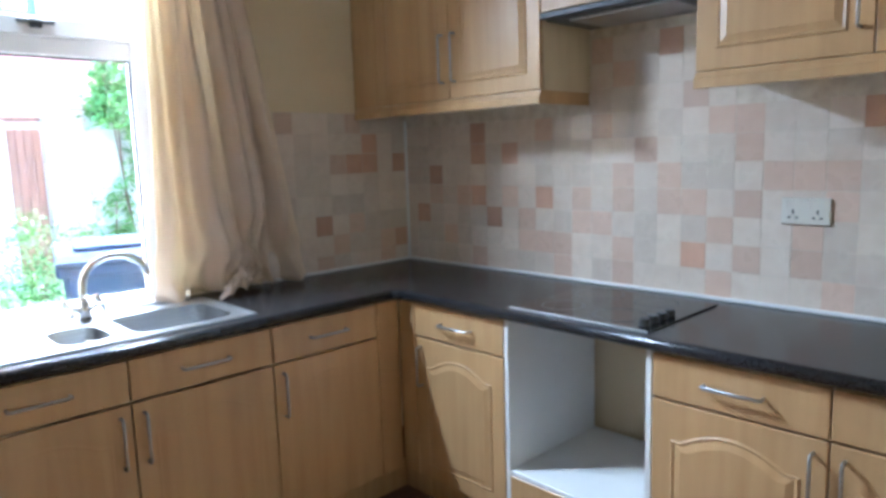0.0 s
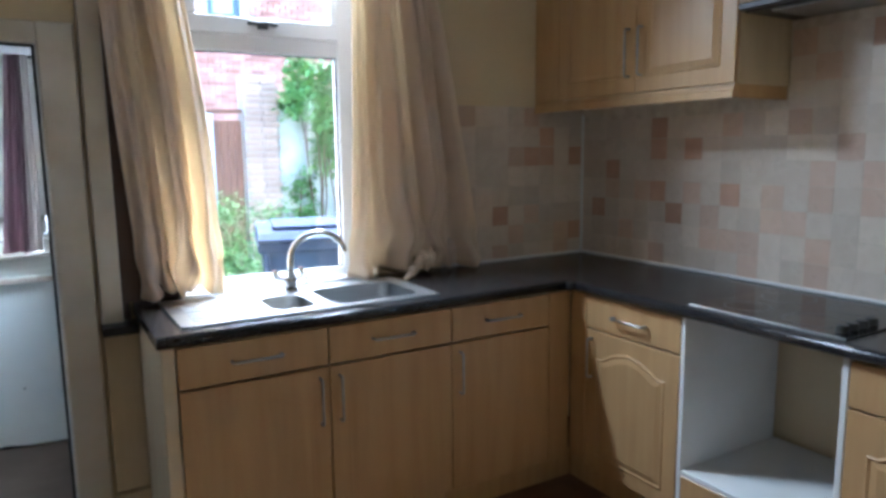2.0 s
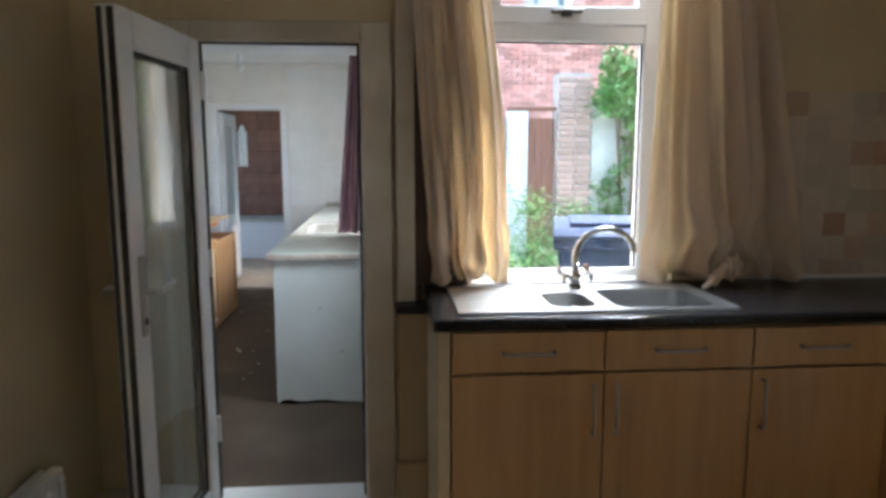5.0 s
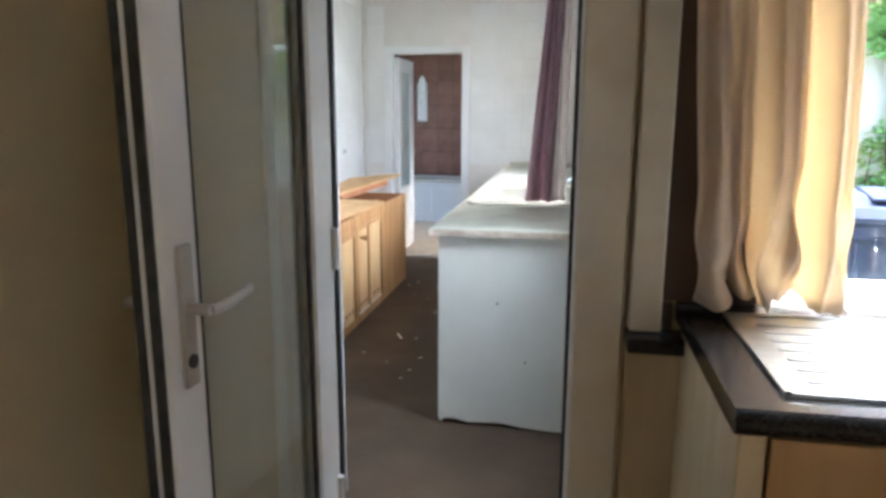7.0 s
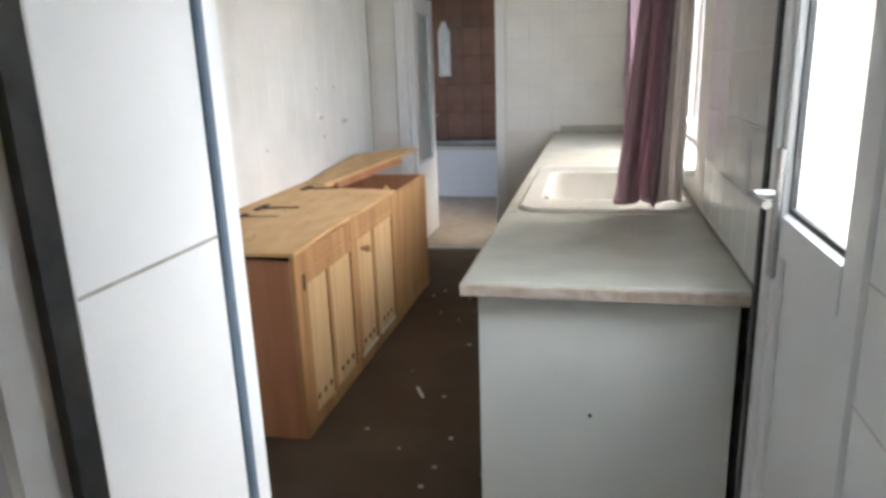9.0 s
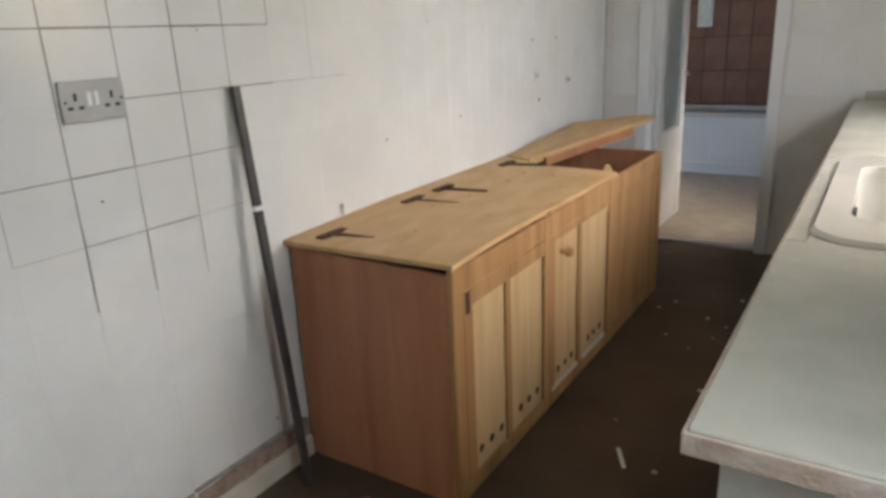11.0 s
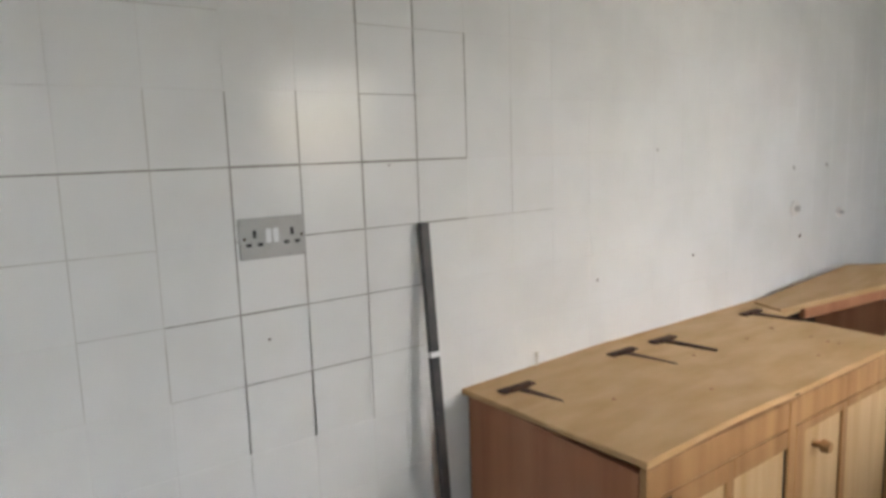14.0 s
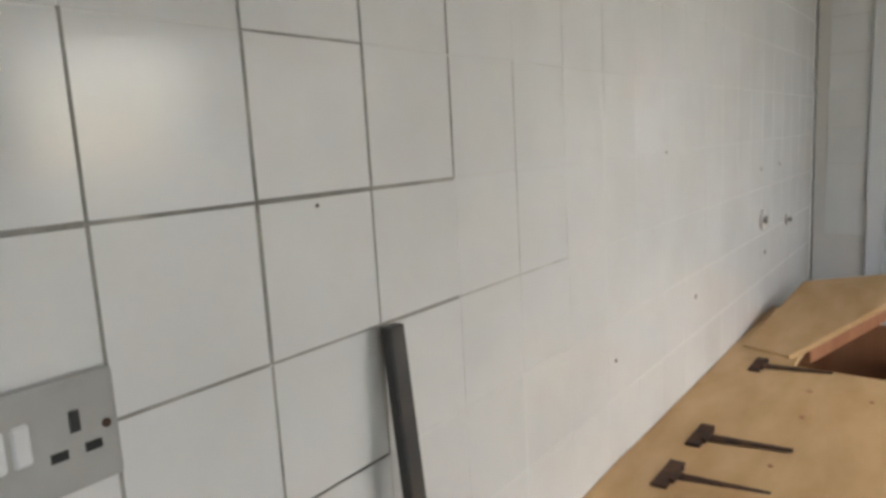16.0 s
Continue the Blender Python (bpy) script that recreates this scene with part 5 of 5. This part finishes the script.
for z in (0.4, 1.5):
    part("ledge", box(-0.545, -0.21, WY + 0.0225, WY + 0.05, z, z + 0.1, 0.004), M_FENCE, gate)
gp = thing("gate_frame", (-0.68, WY, GZ), "pale grey painted gate post and lintel", "gate frame")
part("post", box(-0.82, -0.555, WY - 0.05, WY + 0.06, GZ, 1.93, 0.008), M_GATEPOST, gp)
part("lintel", box(-0.82, -0.20, WY - 0.04, WY + 0.05, 1.935, 1.985, 0.008), M_FENCE, gp, "brown wooden lintel")
pier = thing("brick_pier", (0.02, WY, GZ), "old buff brick pier beside the gate", "brick pier")
part("core", box(-0.185, 0.23, WY - 0.085, WY + 0.22, GZ, 2.40), M_MORTAR, pier)
me = mesh_of("brick", box(-0.10, 0.10, -0.01, 0.02, -0.0315, 0.0315, 0.004), M_BRICKB)
for r in range(33):
    for k in range(2):
        ob = new("brick", me)
        ob.location = (-0.088 + k * 0.212 + (0.03 if r % 2 else 0.0), WY - 0.095 - 0.004 * random.random(), GZ + 0.04 + r * 0.075)
        ob.parent = pier
        ob.matrix_parent_inverse = Matrix.Translation(-Vector(pier.location))
solo("yard_wall", box(0.235, 3.2, WY - 0.06, WY + 0.14, GZ, 2.10, 0.02), M_RENDER, "whitewashed yard wall stained and overgrown", "garden wall", kind="structure")
solo("yard_wall", box(-2.1, -0.825, WY - 0.02, WY + 0.14, GZ, 1.85, 0.01), M_BRICKB, "old brick yard wall", "garden wall", kind="structure")


def leaves(centre, radii, count, size, seed, hang=0.0):
    """Many small bent leaves in an uneven crown with gaps."""
    rnd = random.Random(seed)
    vs, fs = [], []
    lumps = [(Vector((rnd.uniform(-1, 1), rnd.uniform(-1, 1), rnd.uniform(-1, 1))), rnd.uniform(0.25, 0.5)) for _ in range(14)]
    for _ in range(count):
        c, r = rnd.choice(lumps)
        p = c * 0.75 + Vector((rnd.gauss(0, 1), rnd.gauss(0, 1), rnd.gauss(0, 1))) * r * 0.5
        p = Vector(centre) + Vector((p.x * radii[0], p.y * radii[1], p.z * radii[2]))
        q = Euler((rnd.uniform(-1, 1) + hang, rnd.uniform(-0.9, 0.9), rnd.uniform(0, 6.3))).to_matrix()
        s = size * rnd.uniform(0.6, 1.3)
        n = len(vs)
        for u, v, w in ((0, -1, 0), (0.55, -0.1, 0.12), (0, 1, -0.1), (-0.55, -0.1, 0.12)):
            vs.append(tuple(p + q @ Vector((u * s, v * s, w * s))))
        fs.extend([(n, n + 1, n + 2), (n, n + 2, n + 3)])
    me = bpy.data.meshes.new("leaves")
    me.from_pydata(vs, [], fs)
    me.materials.append(M_LEAF)
    return me


def shrub(name, base, centre, radii, count, size, seed, label, stems=5):
    tr = thing(name, base, label, "shrub")
    rnd = random.Random(seed)
    for k in range(stems):
        e = [centre[i] + radii[i] * rnd.uniform(-0.6, 0.6) for i in range(3)]
        m = [(base[i] + e[i]) / 2 + rnd.uniform(-0.06, 0.06) for i in range(3)]
        part("stem", tube([base, m, e], 0.012, 6), M_TWIG, tr)
    under(new("crown", leaves(centre, radii, count, size, seed)), tr)
    return tr


shrub("climbing_ivy", (0.75, WY - 0.12, GZ), (0.68, WY - 0.25, 2.2), (0.42, 0.18, 0.45), 2600, 0.045, 5, "bright green ivy hanging over the yard wall")
shrub("climbing_ivy", (1.05, WY - 0.12, GZ), (0.95, WY - 0.22, 1.55), (0.28, 0.12, 0.55), 1300, 0.042, 6, "bright green ivy climbing the yard wall")
shrub("climbing_ivy", (0.5, WY - 0.1, GZ), (0.55, WY - 0.15, 0.9), (0.35, 0.08, 0.5), 500, 0.04, 7, "straggling ivy on the whitewashed wall", 3)
shrub("tall_weeds", (-0.3, 4.6, GZ), (-0.35, 4.7, 0.42), (0.75, 0.35, 0.55), 5200, 0.022, 8, "pale green weeds growing in the yard", 8)
shrub("tall_weeds", (-0.9, 3.2, GZ), (-1.0, 3.1, 0.25), (0.5, 0.4, 0.36), 3600, 0.019, 9, "pale green weeds growing in the yard", 8)


def grass(x0, x1, y0, y1, count, seed):
    rnd = random.Random(seed)
    vs, fs = [], []
    for _ in range(count):
        x, y, a, h = rnd.uniform(x0, x1), rnd.uniform(y0, y1), rnd.uniform(0, 6.28), rnd.uniform(0.08, 0.34)
        w, lean = 0.006, rnd.uniform(-0.12, 0.12)
        c, s = math.cos(a), math.sin(a)
        n = len(vs)
        vs.extend([(x - w * c, y - w * s, GZ), (x + w * c, y + w * s, GZ), (x + w * 0.6 * c + lean * s * 0.5, y + w * 0.6 * s - lean * c * 0.5, GZ + h * 0.6), (x + lean * s, y - lean * c, GZ + h)])
        fs.extend([(n, n + 1, n + 2), (n, n + 2, n + 3)])
    me = bpy.data.meshes.new("grass")
    me.from_pydata(vs, [], fs)
    me.materials.append(M_GRASS)
    return me


tagged(new("grass", grass(-2.1, 3.0, 1.6, 5.9, 14000, 4)), "rough uncut yellow-green grass in the yard", "grass", kind="stuff")

bin_ = thing("wheelie_bin", (-1.0, 1.75, GZ), "dark blue wheelie bin standing on the grass", "wheelie bin")
XF = Matrix.Translation((-0.93, 1.72, GZ)) @ pose(0, 0, 0, 0, 0, -14)


def bin_part(name, bm, material, label="", smooth=False):
    bm.transform(XF)
    return part(name, bm, material, bin_, label, smooth)


bm = box(-0.29, 0.29, -0.36, 0.36, 0.04, 1.0)
for v in bm.verts:
    if v.co.z < 0.5:
        v.co.x *= 0.82
        v.co.y *= 0.72
bmesh.ops.bevel(bm, geom=bm.edges[:], offset=0.03, segments=3, affect="EDGES")
bin_part("body", bm, M_BIN)
bin_part("rim", box(-0.32, 0.32, -0.39, 0.39, 0.945, 1.01, 0.015, 2), M_BIN)
bin_part("lid", prism([(-0.41, 1.012), (0.40, 1.012), (0.41, 1.05), (0.30, 1.085), (-0.1, 1.10), (-0.36, 1.07), (-0.42, 1.035)], "x", -0.315, 0.315), M_BIN)
bin_part("lid_ridge", box(-0.22, 0.22, -0.30, 0.25, 1.085, 1.106, 0.01, 2), M_BIN)
bin_part("handle", rod((-0.25, 0.44, 1.0), (0.25, 0.44, 1.0), 0.016), M_BIN)
for x in (-0.25, 0.25):
    bin_part("handle_arm", box(x - 0.02, x + 0.02, 0.38, 0.455, 0.98, 1.02, 0.006), M_BIN)
    bin_part("wheel", rod((x - 0.03, 0.30, 0.1), (x + 0.03, 0.30, 0.1), 0.1, 24), M_RUBBER)

# ---- tiles, one by one ----
KP = 0.0955
splash = structure("splashback_right", join(box(-0.0078, -0.0005, -3.2, -0.0005, 0.9, 1.662), box(-0.0078, -0.0005, -1.707, -1.129, 1.6622, 1.93)), M_KGROUT, "cream and terracotta tiled splashback", "splashback")
splash2 = structure("splashback_window", box(-0.869, -0.0085, -0.0078, -0.0005, 0.9, 1.650), M_KGROUT, "cream and terracotta tiled splashback", "splashback")
tile_r = [mesh_of("tile", box(-0.009, -0.004, -KP / 2 + 0.0011, KP / 2 - 0.0011, -KP / 2 + 0.0011, KP / 2 - 0.0011, 0.001), m) for m in (M_CREAMT, M_PINKT, M_TERRT)]
tile_w = [mesh_of("tile", box(-KP / 2 + 0.0011, KP / 2 - 0.0011, -0.009, -0.004, -KP / 2 + 0.0011, KP / 2 - 0.0011, 0.001), m) for m in (M_CREAMT, M_PINKT, M_TERRT)]
# rows from the worktop up, columns from the corner: p pale pink, t terracotta, the rest cream
RIGHT_TILES = ("0p5 0p10 0p13 0p17 0p21 0t25 1p3 1p8 1p9 1p10 1p13 1t16 1p18 1p20 1p24 2t1 2t6 2p8 2p11 2p12 2p17 2p20 2t28 3p2 3p4 3t5 3p7 3t9 3p11 3p13 3p15 3p16 3p18 3p21 3t27 "
               "4t2 4p13 4p15 4p19 4p20 4p21 5t5 5t7 5p14 5p18 5p25 6t5 6p9 6p12 6p17 6p18 6t22 6p26 7p5 7p6 7p11 7p16 7t23 8t11 8p13 9p12 9t15 10t11 10p14")
WINDOW_TILES = "0p5 0p1 1t0 1p4 1p1 2t5 2p3 5t0 5t2 5t3 5p4 6t2 7p3 7p7"


def tile_kinds(text):
    """Row and column of each coloured tile."""
    return {tuple(int(n) for n in word.replace("t", "p").split("p")): "t" if "t" in word else "p" for word in text.split()}


right_kinds, window_kinds = tile_kinds(RIGHT_TILES), tile_kinds(WINDOW_TILES)
for i in range(33):
    y = 0.010 - KP * (i + 0.5)
    for j in range(11):
        z = 0.9135 + KP * (j + 0.5)
        if z + KP / 2 > 1.67 and not (-1.72 < y < -1.12 and z + KP / 2 < 1.96):
            continue
        kind = right_kinds.get((j, i), "c")
        shared_piece("tile", tile_r["cpt".index(kind)], (0, y, z), splash, 0.45)
for i in range(9):
    for j in range(8):
        kind = window_kinds.get((j, i), "c")
        shared_piece("tile", tile_w["cpt".index(kind)], (-0.008 - KP * (i + 0.5), 0, 0.885 + KP * (j + 0.5)), splash2, 0.45)

tile_u = mesh_of("tile", box(-0.0056, 0.0, -P / 2 + 0.0007, P / 2 - 0.0007, -P / 2 + 0.0007, P / 2 - 0.0007, 0.0008), M_WTILE)
Y0, Z0 = 1.386 - 7 * P, 1.310 - 8 * P
for i in range(28):
    for j in range(16):
        y, z = Y0 + P * (i + 0.5), Z0 + P * (j + 0.5)
        if y > UY1 - 0.07 or y < UY0 or z < 0.16 or z > UH - 0.04:
            continue
        shared_piece("tile", tile_u, (UL, y, z), wall_tiled, 0.12)
part("painted_joints", box(UL - 0.0056, UL - 0.0007, UY0 + 0.002, UY1 - 0.07, 0.162, UH - 0.045), M_WGROUT, wall_tiled)
# dark bare joints where the paint has come out of the grout
rnd = random.Random(12)


def joint_lines(columns, rows, skip):
    """Thin runs of mortar along the joints: (joint, first, past last, half width)."""
    lines = []
    for i, j0, j1, half in columns:
        for j in range(j0, j1):
            y, z, w = Y0 + P * i, Z0 + P * j, half * rnd.uniform(0.7, 1.15)
            if rnd.random() > skip:
                cut = P * rnd.uniform(0.98, 1.01)
                lines.append(box(UL - 0.0058, UL + 0.0004, y - w, y + w, z, z + cut))
    for j, i0, i1, half in rows:
        for i in range(i0, i1):
            y, z, w = Y0 + P * i, Z0 + P * j, half * rnd.uniform(0.7, 1.15)
            if rnd.random() > skip:
                lines.append(box(UL - 0.0058, UL + 0.0005, y, y + P * rnd.uniform(0.98, 1.01), z - w, z + w))
    return join(*lines)


bare = joint_lines(((6, 4, 9, 0.0020), (7, 4, 9, 0.0019), (8, 4, 7, 0.0015), (8, 7, 11, 0.0020), (9, 6, 8, 0.0012), (9, 8, 11, 0.0020), (10, 8, 10, 0.0016)),
                   ((5, 6, 8, 0.0014), (6, 5, 9, 0.0017), (7, 6, 10, 0.0018), (8, 3, 6, 0.0019), (8, 6, 10, 0.0022), (9, 8, 9, 0.0011)), 0.0)
tagged(under(new("bare_joints", mesh_of("bare_joints", bare, M_GROUT)), wall_tiled), kind="stuff")
grubby = joint_lines(((4, 5, 8, 0.0012), (5, 5, 9, 0.0013), (6, 4, 5, 0.0015), (7, 4, 6, 0.0015), (8, 5, 6, 0.0012), (8, 10, 12, 0.0013), (9, 10, 12, 0.0013), (11, 7, 9, 0.0011)),
                     ((5, 4, 9, 0.0013), (6, 4, 5, 0.0012), (6, 8, 9, 0.0012), (7, 3, 5, 0.0014), (7, 10, 12, 0.0014), (10, 3, 7, 0.0012), (10, 8, 10, 0.0011)), 0.2)
tagged(under(new("grubby_joints", mesh_of("grubby_joints", grubby, M_FGROUT)), wall_tiled), kind="stuff")
for y, z, r in ((2.827, 0.947, 0.005), (3.502, 1.219, 0.006), (3.776, 1.221, 0.006), (1.292, 0.944, 0.003), (3.571, 0.939, 0.008), (2.334, 0.927, 0.004), (1.697, 0.181, 0.004), (1.741, 0.228, 0.003), (2.62, 1.31, 0.003), (1.61, 1.30, 0.002)):
    part("nail_hole", rod((UL - 0.001, y, z), (UL + 0.0012, y, z), r, 10), M_RUST, wall_tiled)
bt = mesh_of("tile", box(-0.097, 0.097, -0.008, 0.0, -0.147, 0.147, 0.002), M_BATHTILE)
for i in range(9):
    for j in range(6):
        shared_piece("tile", bt, (-4.65 + 0.2 * i, 7.30, 0.68 + 0.3 * j), wall_bath)
tile_s = mesh_of("tile", box(-0.004, 0.0, -P / 2 + 0.001, P / 2 - 0.001, -P / 2 + 0.001, P / 2 - 0.001, 0.001), M_WTILE)
tile_e = mesh_of("tile", box(-P / 2 + 0.001, P / 2 - 0.001, -0.004, 0.0, -P / 2 + 0.001, P / 2 - 0.001, 0.001), M_WTILE)
wall_end = bpy.data.objects["wall_utility_end"]
for j in range(9):
    z = 0.875 + P * (j + 0.5)
    for i in range(5):
        shared_piece("tile", tile_s, (UR, 1.10 + P * (i + 0.5), z), wall_win)
    for i in range(6):
        shared_piece("tile", tile_e, (-2.41 - P * (i + 0.5), UY1, z), wall_end)
    shared_piece("tile", tile_e, (-4.10 - P * 0.5 - 0.002, UY1, z), wall_end)
